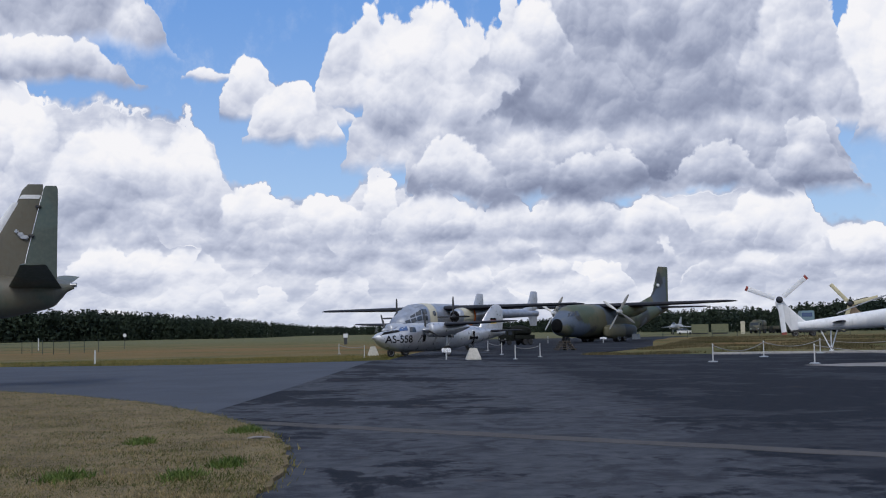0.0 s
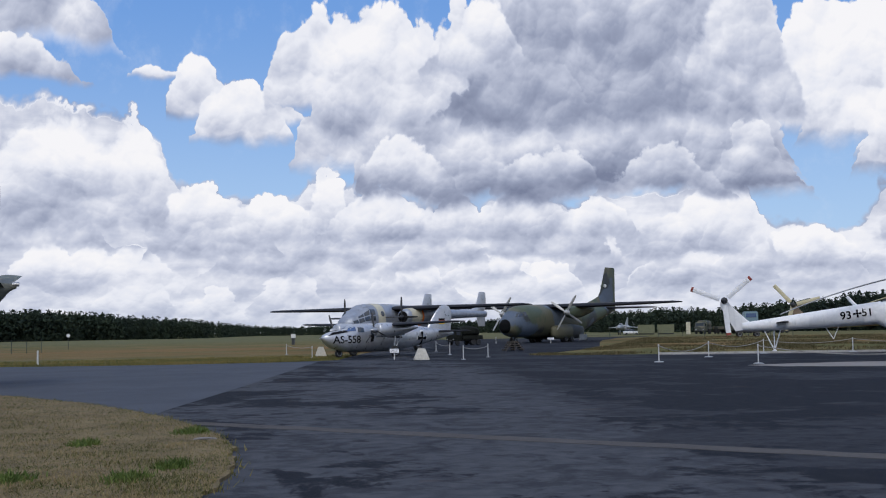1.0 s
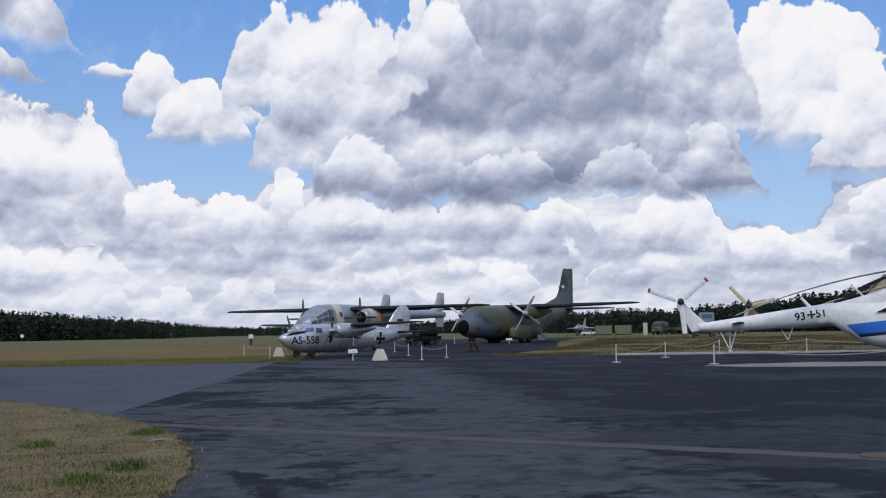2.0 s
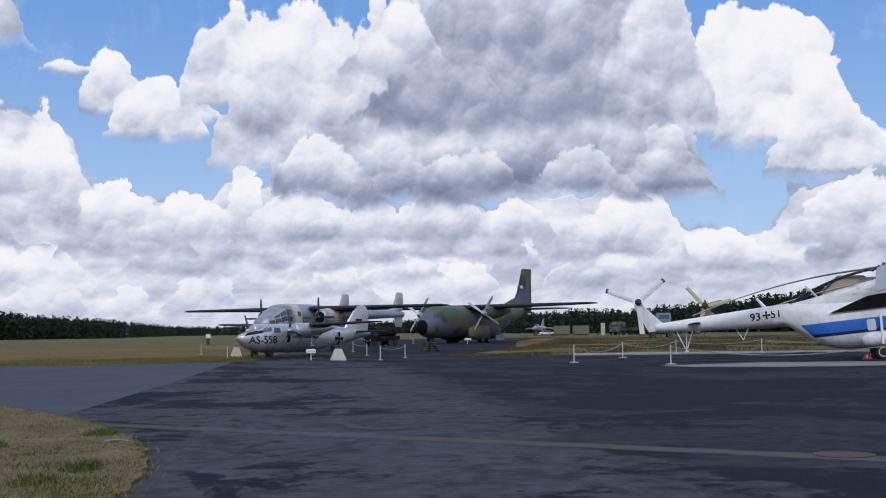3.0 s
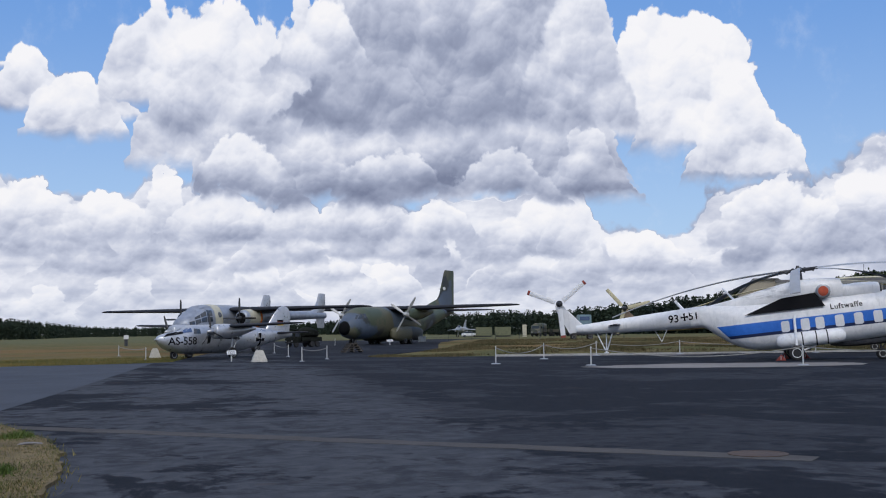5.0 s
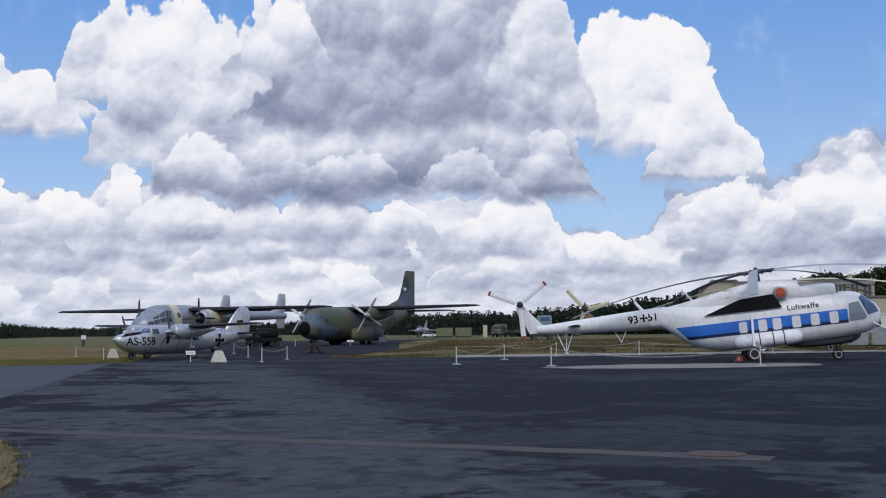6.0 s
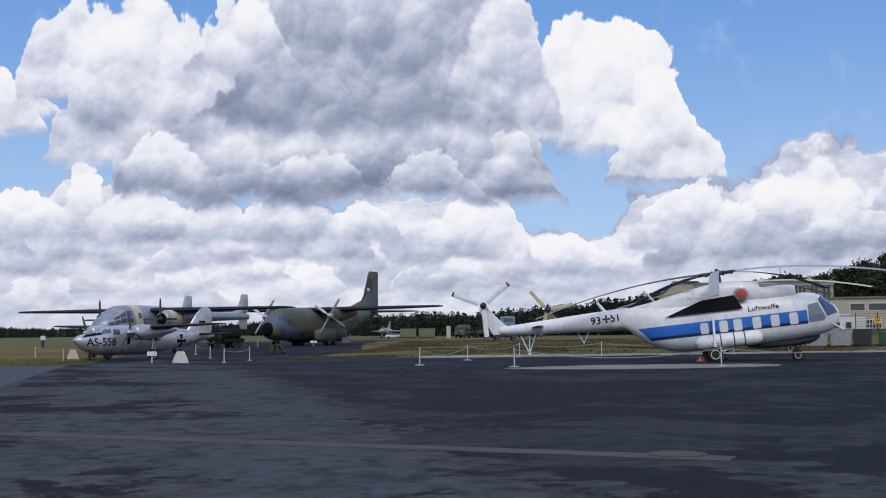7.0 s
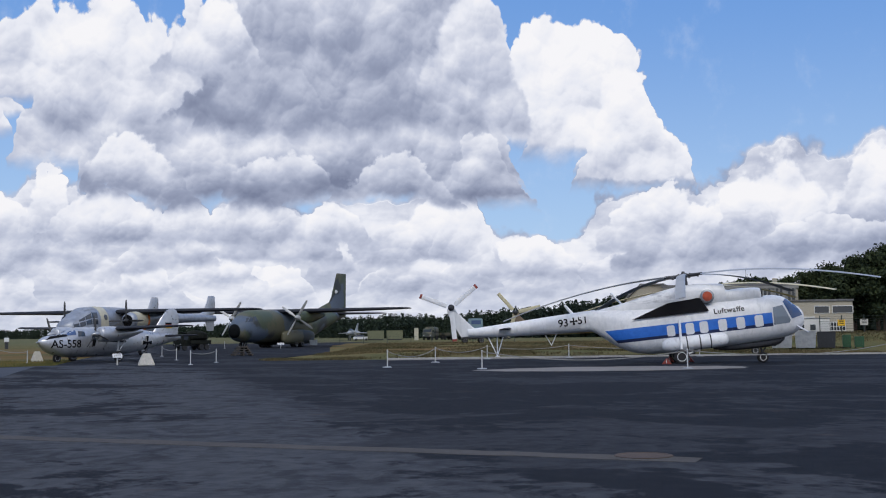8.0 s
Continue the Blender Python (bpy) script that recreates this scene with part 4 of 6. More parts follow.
# ---------- helicopter ----------
def helicopter(m, paint, blade_mat, label, marked=True, tail_tip=M_RED, phase=-96.0, tail_turn=(34.0, 153.0, 270.0)):
    h = thing("helicopter", m, label, "helicopter")
    body = part("fuselage", hull([(6.95, 0.25, 0.72, 0.12), (6.75, -0.12, 0.98, 0.62), (6.3, -0.42, 1.38, 0.98), (5.9, -0.55, 1.74, 1.14), (5.3, -0.63, 1.92, 1.22), (4.3, -0.70, 1.95, 1.25), (2.0, -0.76, 1.95, 1.25),
                                 (-0.8, -0.76, 1.98, 1.25), (-2.6, -0.62, 2.0, 1.24), (-3.7, -0.20, 2.1, 1.08), (-4.6, 0.45, 2.18, 0.78), (-5.3, 0.98, 2.22, 0.60), (-6.0, 1.04, 2.22, 0.56)], 32, 5, 2.9), paint, h, smooth=50)
    skin = skin_tree(body)
    boom = part("tail_boom", hull([(-5.0, 0.98, 2.26, 0.62), (-7.5, 1.10, 2.18, 0.52), (-10.0, 1.24, 2.08, 0.40), (-12.0, 1.42, 2.00, 0.29), (-12.7, 1.52, 1.98, 0.2)], 20, 3, 2.0), paint, h, smooth=50)
    boom_skin = skin_tree(boom)
    part("engine_cowling", hull([(4.62, 1.72, 2.36, 0.70), (4.5, 1.66, 2.46, 0.78), (3.6, 1.7, 2.54, 0.82), (2.75, 1.7, 2.54, 0.84), (2.60, 1.7, 2.78, 0.84), (2.45, 1.7, 2.93, 0.84), (1.2, 1.7, 3.06, 0.86), (0.2, 1.7, 3.08, 0.84), (-0.5, 1.7, 2.98, 0.8), (-1.8, 1.7, 2.76, 0.66), (-3.5, 1.75, 2.42, 0.5), (-5.0, 1.8, 2.2, 0.3)], 24, 4, 3.0), paint, h, smooth=45)
    for s in (-1, 1):
        part("engine_intake", lathe([(0, 0.28), (0.12, 0.30), (0.13, 0.22), (0.02, 0.15)], (4.58, s * 0.4, 2.08), "x", 18), M_DARKMETAL, h, smooth=40)
        # exhaust with its cover, and the dark heat panel behind it
        ex = part("exhaust", lathe([(0, 0.40), (s * 0.42, 0.40), (s * 0.44, 0.35)], (1.52, s * 0.72, 2.27), "y", 24), M_STEEL, h, smooth=40)
        part("exhaust_cover", lathe([(s * 0.0, 0.34), (s * 0.40, 0.345), (s * 0.43, 0.28), (s * 0.44, 0.02)], (1.52, s * 0.73, 2.27), "y", 24), M_REDCOVER, ex, "orange-red cover", smooth=40)
        part("heat_panel", _panel([(-2.95, 1.40), (-0.78, 2.14), (1.08, 2.24), (1.50, 1.42)], s), M_BLACK, h, "black heat-resistant panel") if marked else None
        tank = part("fuel_tank", lathe([(-1.42, 0.02), (-1.38, 0.2), (-1.2, 0.34), (-0.9, 0.40), (1.9, 0.40), (2.2, 0.33), (2.35, 0.18), (2.38, 0.02)], (0, s * 1.36, -0.30), "x", 20), M_WHITEPLAIN if marked else paint, h, smooth=40)
        for x in (0.0, 0.75, 1.35):
            part("tank_strap", lathe([(x - 0.03, 0.41), (x - 0.03, 0.415), (x + 0.03, 0.415), (x + 0.03, 0.41)], (0, s * 1.36, -0.30), "x", 20), M_DARK_AND_SHADE, tank)
        strut = part("landing_gear", join(rod((-0.42, s * 2.1, -0.98), (-0.25, s * 1.25, 1.05), 0.075), rod((-0.42, s * 2.1, -0.98), (-0.15, s * 0.8, -0.72), 0.06), rod((-0.42, s * 2.1, -0.98), (0.75, s * 0.7, -0.74), 0.05)), M_WHITEPLAIN if marked else paint, h, smooth=40)
        wheel(strut, (-0.45, s * 2.25, -1.005), 0.43, 0.24, M_PLASTIC if s < 0 else M_OLIVE)
        for k, x in enumerate((4.23, 3.19, 2.16, 1.09, 0.29)):
            part_w = decal("cabin_window", sheet(rounded(x, 0.52 + 0.0 * k, 0.48, 0.66, 0.11), 3), skin, s, M_PLASTIC, h, 0.02)
        door = decal("cabin_door", sheet(rounded(-0.80, 0.38, 0.74, 1.12, 0.12), 4), skin, s, paint, h, 0.03)
        decal("door_window", sheet(rounded(-0.80, 0.52, 0.46, 0.62, 0.1), 3), skin, s, M_PLASTIC, door, 0.05)
        # side window's reflection comes from its pale base colour
        decal("cockpit_window", sheet([(5.04, 0.20), (5.92, 0.22), (6.02, 0.38), (5.66, 1.28), (5.10, 1.20)], 4), skin, s, M_GLASSPALE, h, 0.02, "sliding cockpit window with a pale reflection in its colour")
        decal("windscreen", sheet([(6.10, 0.44), (6.78, 0.58), (6.60, 1.00), (6.28, 1.36), (5.94, 1.64), (5.72, 1.46)], 5), skin, s, M_GLASSBLUE, h, 0.02, "blue reflecting windscreen")
        if marked:
            decal("lettering", letters("Luftwaffe", 0.42, 1.75, 1.2, 1, 0.008, 1.12) if s < 0 else letters("Luftwaffe", 0.42, 3.7, 1.18, -1, 0.008, 1.12), skin, s, M_BLACK, h, 0.012)
            decal("registration", letters("93", 0.62, -7.25, 1.48, 1, 0.01) if s < 0 else letters("93", 0.62, -5.6, 1.48, -1, 0.01), boom_skin, s, M_BLACK, boom, 0.03)
            decal("registration", letters("51", 0.62, -6.1, 1.53, 1, 0.01) if s < 0 else letters("51", 0.62, -6.75, 1.53, -1, 0.01), boom_skin, s, M_BLACK, boom, 0.03)
            decal("cross_border", iron_cross(-6.32, 1.72, 0.235), boom_skin, s, M_WHITEPLAIN, boom, 0.012)
            decal("cross_emblem", iron_cross(-6.32, 1.72, 0.22), boom_skin, s, M_BLACK, boom, 0.045)
    # nose gear
    ng = part("nose_gear", join(rod((4.33, 0, -1.5), (4.28, 0, -0.66), 0.07), rod((4.33, 0, -1.35), (4.9, 0, -0.68), 0.04), rod((4.33, -0.16, -1.56), (4.33, 0.16, -1.56), 0.05)), M_DARKMETAL, h, smooth=40)
    for s in (-1, 1):
        wheel(ng, (4.33, s * 0.2, -1.615), 0.31, 0.17, M_PLASTIC)
    part("belly_fairing", hull([(5.7, -0.72, -0.55, 0.2), (5.2, -1.0, -0.55, 0.5), (4.0, -1.06, -0.6, 0.62), (2.6, -1.02, -0.6, 0.6), (1.6, -0.85, -0.65, 0.3)], 16, 3, 3.0), M_DARKMETAL, h, "dark oily belly fairing", smooth=40)
    part("landing_lamp", lathe([(0, 0.1), (0.14, 0.11), (0.16, 0.02)], (5.0, -0.2, -0.95), "x", 12), M_DARKMETAL, h)
    part("pitot_tube", rod((6.35, -0.95, 0.0), (6.85, -1.35, -0.42), 0.05), M_WHITEPLAIN, h)
    # tail fin, stabiliser, tail rotor
    part("tail_fin", plane([(-11.7, 1.55, 0.0, 1.45), (-12.4, 2.1, 0.0, 1.0), (-13.2, 3.05, 0.0, 0.62), (-13.35, 3.35, 0.0, 0.45)], 1.0, True), paint, h, smooth=40)
    part("stabiliser", plane([(-10.2, -1.35, 1.72, 0.55), (-10.0, 0.0, 1.72, 0.8), (-10.2, 1.35, 1.72, 0.55)], 1.2), M_DARK_AND_SHADE, h, smooth=40)
    hub_at = Vector((-13.5, -0.34, 3.38))
    tr = part("tail_rotor", join(rod(hub_at + Vector((0, 0.4, 0)), hub_at + Vector((0, -0.16, 0)), 0.13, 0.10, 14), rod(hub_at + Vector((0, -0.1, 0)), hub_at + Vector((0, -0.28, 0)), 0.2, 0.06, 14)), M_DARKMETAL, h, smooth=40)
    for ang in tail_turn:
        for piece, f0, f1, mat in (("tail_blade", 0.0, 0.92, M_BLADEMETAL if marked else blade_mat), ("tail_blade_tip", 0.92, 1.0, tail_tip)):
            z0, z1 = 0.28 + 1.75 * f0, 0.28 + 1.75 * f1
            bm = ring_loft([[(sx * 0.145, sy * 0.025, z) for sx, sy in ((-1, 0), (-0.6, 1), (0.4, 1), (1, 0), (0.4, -1), (-0.6, -1))] for z in (z0, z1)])
            bm.transform(Matrix.Translation(hub_at + Vector((0, -0.12, 0))) @ Matrix.Rotation(radians(90 - ang), 4, "Y"))
            part(piece, bm, M_WHITEPLAIN if piece == "tail_blade" and marked else mat, tr, smooth=40)
    # tail support and aerials
    if not marked:
        return main_rotor(h, phase, blade_mat)
    part("tail_skid", join(rod((-11.1, 0, 0.18), (-11.0, 0.3, 1.35), 0.035), rod((-11.1, 0, 0.18), (-11.55, 0, 1.45), 0.035), rod((-11.1, 0, 0.18), (-10.62, 0, 1.3), 0.035), lathe([(0, 0.13), (0.06, 0.13)], (-11.1, 0, 0.14), "z", 12)), M_WHITEPLAIN, h)
    part("aerial_mount", join(rod((-7.8, 0, 0.45), (-8.15, 0.2, 1.2), 0.025), rod((-7.8, 0, 0.45), (-7.4, -0.2, 1.15), 0.025)), M_WHITEPLAIN, h)
    part("aerial", rod((-3.3, 0.2, 2.3), (-3.95, 0.2, 3.15), 0.06), M_WHITEPLAIN, h)
    part("aerial", rod((-6.3, 0.1, 2.1), (-6.75, 0.1, 2.75), 0.1, 0.08), M_WHITEPLAIN, h)
    return main_rotor(h, phase, blade_mat)


def main_rotor(h, phase, blade_mat):
    hub = Vector((0.42, 0, 3.55))
    head = part("rotor_head", join(rod(hub - Vector((0, 0, 0.6)), hub, 0.2, 0.17, 14), rod(hub, hub + Vector((0, 0, 0.2)), 0.36, 0.30, 14), rod(hub + Vector((0, 0, 0.2)), hub + Vector((0, 0, 0.36)), 0.14, 0.08, 12)), M_DARKMETAL, h, smooth=40)
    for k in range(5):
        a = radians(phase + 72 * k)
        turn = Matrix.Translation(hub + Vector((0, 0, 0.08))) @ Matrix.Rotation(a, 4, "Z")
        grip = join(rod((0.2, 0, 0), (1.15, 0, 0.02), 0.11, 0.08), rod((0.3, 0.16, 0.12), (0.85, 0.2, -0.1), 0.05))
        grip.transform(turn)
        gp = part("blade_grip", grip, M_DARKMETAL, head, smooth=40)
        rings = []
        for f in np.linspace(0, 1, 15):
            x = 1.1 + 9.9 * f
            z = 0.02 - 1.55 * f ** 1.9 + 0.05 * f
            tw = radians(9 - 6 * f)
            ring = []
            for px, pz in FOIL:
                yy, zz = 0.20 - px * 0.52, pz * 0.52 * 0.9
                ring.append((x, yy * math.cos(tw) - zz * math.sin(tw), z + yy * math.sin(tw) + zz * math.cos(tw)))
            rings.append(ring)
        bm = ring_loft(rings)
        bm.transform(turn)
        part("rotor_blade", bm, blade_mat, head, smooth=45)
    return h


def _panel(points, s):
    """A thin plate on the flank, leaning in toward the top."""
    bm = bmesh.new()
    low = [bm.verts.new((x, s * (1.245 - 0.30 * max(0.0, z - 1.45)), z)) for x, z in points]
    f = bm.faces.new(low)
    up = bmesh.ops.extrude_face_region(bm, geom=[f])
    for v in up["geom"]:
        if isinstance(v, bmesh.types.BMVert):
            v.co.y += s * 0.04
    return bm


HELI = heading(32.28, 62.29, 112.8, 1.465, 6.0)
helicopter(HELI, M_WHITE, M_BLADEMETAL, "white transport helicopter with a blue waist band on the apron")


def chock(x, y, yaw):
    c = thing("wheel_chock", pose(x, y, 0, 0, 0, yaw), "red and white triangular wheel chock on the asphalt", "chock", "wheel chocks")
    bm = bmesh.new()
    vs = [bm.verts.new(p) for p in ((-0.28, -0.16, 0), (0.28, -0.16, 0), (0.0, -0.16, 0.36), (-0.28, 0.16, 0), (0.28, 0.16, 0), (0.0, 0.16, 0.36))]
    for q in ((0, 1, 2), (5, 4, 3), (0, 3, 4, 1), (1, 4, 5, 2), (2, 5, 3, 0)):
        bm.faces.new([vs[i] for i in q])
    bmesh.ops.bevel(bm, geom=bm.edges[:], offset=0.02, segments=1, affect="EDGES")
    part("wedge", bm, M_RED, c)
    part("stripe", block((0.05, 0.34, 0.2), (0, 0, 0.05), 0.01), M_PLASTIC, c)


for lx, ly in ((-1.2, -2.2), (-0.75, 1.7), (0.45, 2.2)):
    p = HELI @ Vector((lx, ly, 0))
    chock(p.x, p.y, 90 - 112.8 + 8 * lx)


# ---------- twin-engine light transport ----------
def small_transport(m):
    a = thing("propeller_aircraft", m, "pale grey twin-engine light transport aircraft with black nose top", "aircraft")
    rows = [(5.15, 1.42, 1.58, 0.06), (4.9, 1.14, 1.78, 0.34), (4.3, 0.74, 1.96, 0.66), (3.4, 0.48, 2.08, 0.86), (2.9, 0.42, 2.2, 0.93), (2.3, 0.40, 2.48, 0.95), (1.6, 0.40, 2.58, 0.95), (-1.5, 0.42, 2.55, 0.95), (-3.6, 0.66, 2.42, 0.82), (-5.8, 1.06, 2.2, 0.52), (-7.6, 1.42, 2.02, 0.26), (-8.4, 1.62, 1.9, 0.08)]
    body = part("fuselage", hull(rows, 28, 5, 2.5), M_SILVER, a, smooth=50)
    skin = skin_tree(body)
    part("nose_cone", lathe([(0, 0.02), (-0.08, 0.05), (-0.3, 0.12)], (5.35, 0, 1.5), "x", 16), M_STEEL, a, smooth=40)
    for s in (-1, 1):
        decal("anti_glare_panel", sheet([(4.85, 1.66), (4.3, 1.78), (3.2, 1.92), (3.1, 2.08), (3.6, 2.06), (4.4, 1.92)], 3), skin, s, M_BLACK, a, 0.02)
        decal("windscreen", sheet([(3.05, 1.98), (3.3, 2.02), (2.7, 2.3), (2.4, 2.36), (2.5, 2.02)], 3), skin, s, M_GLASSBLUE, a, 0.02)
        decal("cockpit_window", sheet([(2.4, 1.90), (1.75, 1.90), (1.75, 2.26), (2.25, 2.30)], 3), skin, s, M_GLASS, a, 0.02)
        for x in (0.9, -0.1, -1.1, -2.1):
            decal("cabin_window", sheet(rounded(x, 1.82, 0.5, 0.4, 0.15), 2), skin, s, M_GLASS, a, 0.015)
        text = letters("AS-558", 0.80, 4.5, 1.10, -1, 0.012, 1.0) if s > 0 else letters("AS-558", 0.84, 1.7, 1.02, 1, 0.012, 1.0)
        decal("registration", text, skin, s, M_BLACK, a, 0.015)
        decal("emblem", sheet([(1.35, 1.62), (1.05, 1.5), (1.18, 1.12), (0.9, 1.2), (0.8, 1.62), (1.08, 1.72)], 2), skin, s, M_BLACK, a, 0.015)
        decal("cross_border", iron_cross(-4.3, 1.36, 0.62), skin, s, M_WHITEPLAIN, a, 0.015)
        decal("cross_emblem", iron_cross(-4.3, 1.36, 0.53), skin, s, M_BLACK, a, 0.06)
        # wing colour holds the shade of its underside
        part("wing", plane([(0.75, 0.0, 2.36, 2.7), (0.7, s * 3.0, 2.42, 2.5), (0.2, s * 9.2, 2.58, 1.2), (-0.1, s * 9.75, 2.6, 0.6)], 0.8), M_DARK_AND_SHADE, a, "grey wing coloured dark as its shaded underside", smooth=40)
        nac = part("engine_nacelle", hull([(1.9, 1.68, 2.42, 0.36), (1.75, 1.52, 2.58, 0.52), (0.9, 1.5, 2.62, 0.55), (-0.6, 1.68, 2.54, 0.45), (-2.2, 2.15, 2.4, 0.12)], 20, 4, 2.1), M_SILVER, a, smooth=50)
        for v in nac.data.vertices:
            v.co.y += s * 2.55
        propeller(a, (1.88, s * 2.55, 2.05), 3, 1.4, 0.17, M_PROP, 12 if s > 0 else 25, (0.26, 0.6), M_STEEL)
        part("exhaust_pipe", rod((0.5, s * 2.2, 1.56), (-0.9, s * 2.2, 1.5), 0.09), M_DARKMETAL, nac)
        leg = part("landing_gear", join(rod((0.1, s * 2.5, 0.38), (0.0, s * 2.5, 1.8), 0.07), rod((0.1, s * 2.5, 0.5), (-0.7, s * 2.5, 1.8), 0.045)), M_STEEL, a, smooth=40)
        wheel(leg, (0.1, s * 2.62, 0.42), 0.42, 0.26)
        # underside shade painted in here as well
        part("stabiliser", plane([(-6.4, 0, 1.84, 1.5), (-6.6, s * 3.3, 1.9, 0.8), (-6.8, s * 3.55, 1.91, 0.4)], 0.9), M_DARK_AND_SHADE, a, "grey stabiliser coloured dark as its shaded underside", smooth=40)
    ng = part("nose_gear", rod((3.55, 0, 0.3), (3.55, 0, 0.75), 0.06), M_STEEL, a)
    wheel(ng, (3.55, 0, 0.33), 0.33, 0.2)
    fin = part("tail_fin", plane([(-5.4, 1.95, 0, 2.75), (-5.95, 2.8, 0, 2.3), (-6.5, 3.5, 0, 1.75), (-6.95, 3.92, 0, 1.05), (-7.3, 4.05, 0, 0.4)], 0.7, True), M_SILVER, a, smooth=40)
    for k, mat in enumerate((M_BLACK, M_RED, M_GOLD)):
        part("flag_stripe", block((0.62, 0.42, 0.15), (-7.0, 0, 2.78 - 0.15 * k), 0.0), mat, fin)
    part("aerial", rod((2.2, 0, 2.5), (2.1, 0, 2.95), 0.02), M_STEEL, a)
    return a


small_transport(heading(-1.42, 91.6, -130.1))


# ---------- twin-boom transport ----------
def twin_boom(m):
    a = thing("twin_boom_aircraft", m, "weathered grey twin-boom transport aircraft with cream and orange bands", "aircraft")
    rows = [(7.4, 1.9, 2.9, 0.35), (7.0, 1.45, 3.3, 0.95), (6.2, 1.1, 3.7, 1.3), (5.1, 0.95, 4.3, 1.5), (4.2, 0.9, 4.6, 1.55), (0, 0.9, 4.65, 1.6), (-3.5, 0.95, 4.45, 1.5), (-5.5, 1.5, 4.2, 0.9), (-6.3, 2.0, 3.7, 0.3)]
    body = part("fuselage", hull(rows, 28, 4, 2.6), M_NORA, a, smooth=50)
    skin = skin_tree(body)
    band = hull([(3.75, 0.9, 4.63, 1.58), (3.1, 0.88, 4.68, 1.61), (2.7, 0.88, 4.68, 1.62)], 28, 3, 2.6)
    part("cream_band", band, M_CREAM, body, "cream painted band")
    for s in (-1, 1):
        # greenhouse glazing round the nose: a low row and a roof row of panes between pale frames
        low, mid_z, top_z = (lambda x: 2.95 - 0.16 * (x - 5) ** 2 if x > 5 else 2.95), (lambda x: 3.5 - 0.26 * (x - 5) if x > 5 else 3.5), (lambda x: 4.16 - 0.46 * (x - 4.9) if x > 4.9 else 4.2)
        panes = []
        for x0, x1 in ((6.9, 6.4), (6.32, 5.72), (5.64, 4.98), (4.90, 4.2)):
            panes.append([(x1, low(x1) + 0.04), (x0, low(x0) + 0.04), (x0, mid_z(x0) - 0.05), (x1, mid_z(x1) - 0.05)])
            if x0 < 6.5:
                panes.append([(x1, mid_z(x1) + 0.05), (x0, mid_z(x0) + 0.05), (x0 - 0.1, top_z(x0) - 0.12), (x1 - 0.1, top_z(x1) - 0.12)])
        for q in panes:
            decal("cockpit_window", sheet(q, 3), skin, s, M_GLASS, a, 0.03)
        decal("porthole", sheet(rounded(3.1, 3.65, 0.5, 0.5, 0.2), 2), skin, s, M_GLASS, a, 0.07)
        # the wing's dark tone is painted shade from below
        part("wing", plane([(1.4, 0, 4.1, 4.3), (1.2, s * 4.2, 4.1, 4.0), (0.6, s * 15.6, 4.2, 1.9), (0.2, s * 16.2, 4.2, 1.0)], 0.8), M_DARK_AND_SHADE, a, "wing coloured dark as its shaded underside", smooth=40)
        boom = part("tail_boom", hull([(2.5, 2.7, 3.85, 0.62), (2.2, 2.55, 4.05, 0.78), (1.0, 2.5, 4.15, 0.8), (-0.6, 2.65, 4.25, 0.72), (-4, 3.0, 4.1, 0.5), (-9, 3.2, 4.0, 0.36), (-12.2, 3.3, 3.9, 0.2)], 20, 4, 2.1), M_NORA, a, smooth=50)
        for v in boom.data.vertices:
            v.co.y += s * 3.55
        for x0, x1, mat, nm in ((2.0, 0.4, M_CREAM, "cream_band"), (0.4, 0.1, M_ORANGE, "orange_band")):
            b = hull([(x0, 2.50, 4.12, 0.81), (x1, 2.46, 4.22, 0.83)], 20, 2, 2.1)
            b.transform(Matrix.Translation((0, s * 3.55, 0)))
            part(nm, b, mat, boom)
        part("orange_panel", block((1.7, 1.15, 0.34), (1.1, s * 3.55, 2.42), 0.08), M_ORANGE, boom)
        part("cowl_opening", lathe([(0, 0.56), (0.04, 0.56), (0.05, 0.2)], (2.5, s * 3.55, 3.28), "x", 20), M_BLACK, boom)
        propeller(a, (2.56, s * 3.55, 3.28), 4, 1.95, 0.2, M_PROP, 0, (0.22, 0.5), M_PROP)
        part("tail_fin", plane([(-8.4, 3.9, s * 3.55, 3.4), (-10.0, 4.25, s * 3.55, 2.2), (-10.6, 5.2, s * 3.55, 1.65), (-10.85, 5.85, s * 3.55, 1.35), (-11.0, 5.95, s * 3.55, 1.0)], 0.6, True), M_SILVER, a, "pale tail fin", smooth=40)
        part("lower_fin", plane([(-10.4, 3.4, s * 3.55, 1.7), (-10.7, 2.3, s * 3.55, 1.3)], 0.6, True), M_SILVER, a, smooth=40)
        leg = part("landing_gear", rod((0.2, s * 3.55, 0.5), (0.2, s * 3.55, 2.8), 0.12), M_STEEL, a)
        wheel(leg, (0.2, s * 3.55, 0.6), 0.6, 0.4)
    part("tailplane", plane([(-10.5, -3.5, 4.0, 1.7), (-10.5, 3.5, 4.0, 1.7)], 0.8), M_SILVER, a, smooth=40)
    ng = part("nose_gear", rod((5.0, 0, 0.4), (5.0, 0, 1.3), 0.09), M_STEEL, a)
    wheel(ng, (5.0, 0, 0.4), 0.4, 0.25)
    return a


twin_boom(heading(-0.27, 116.7, -142.5))


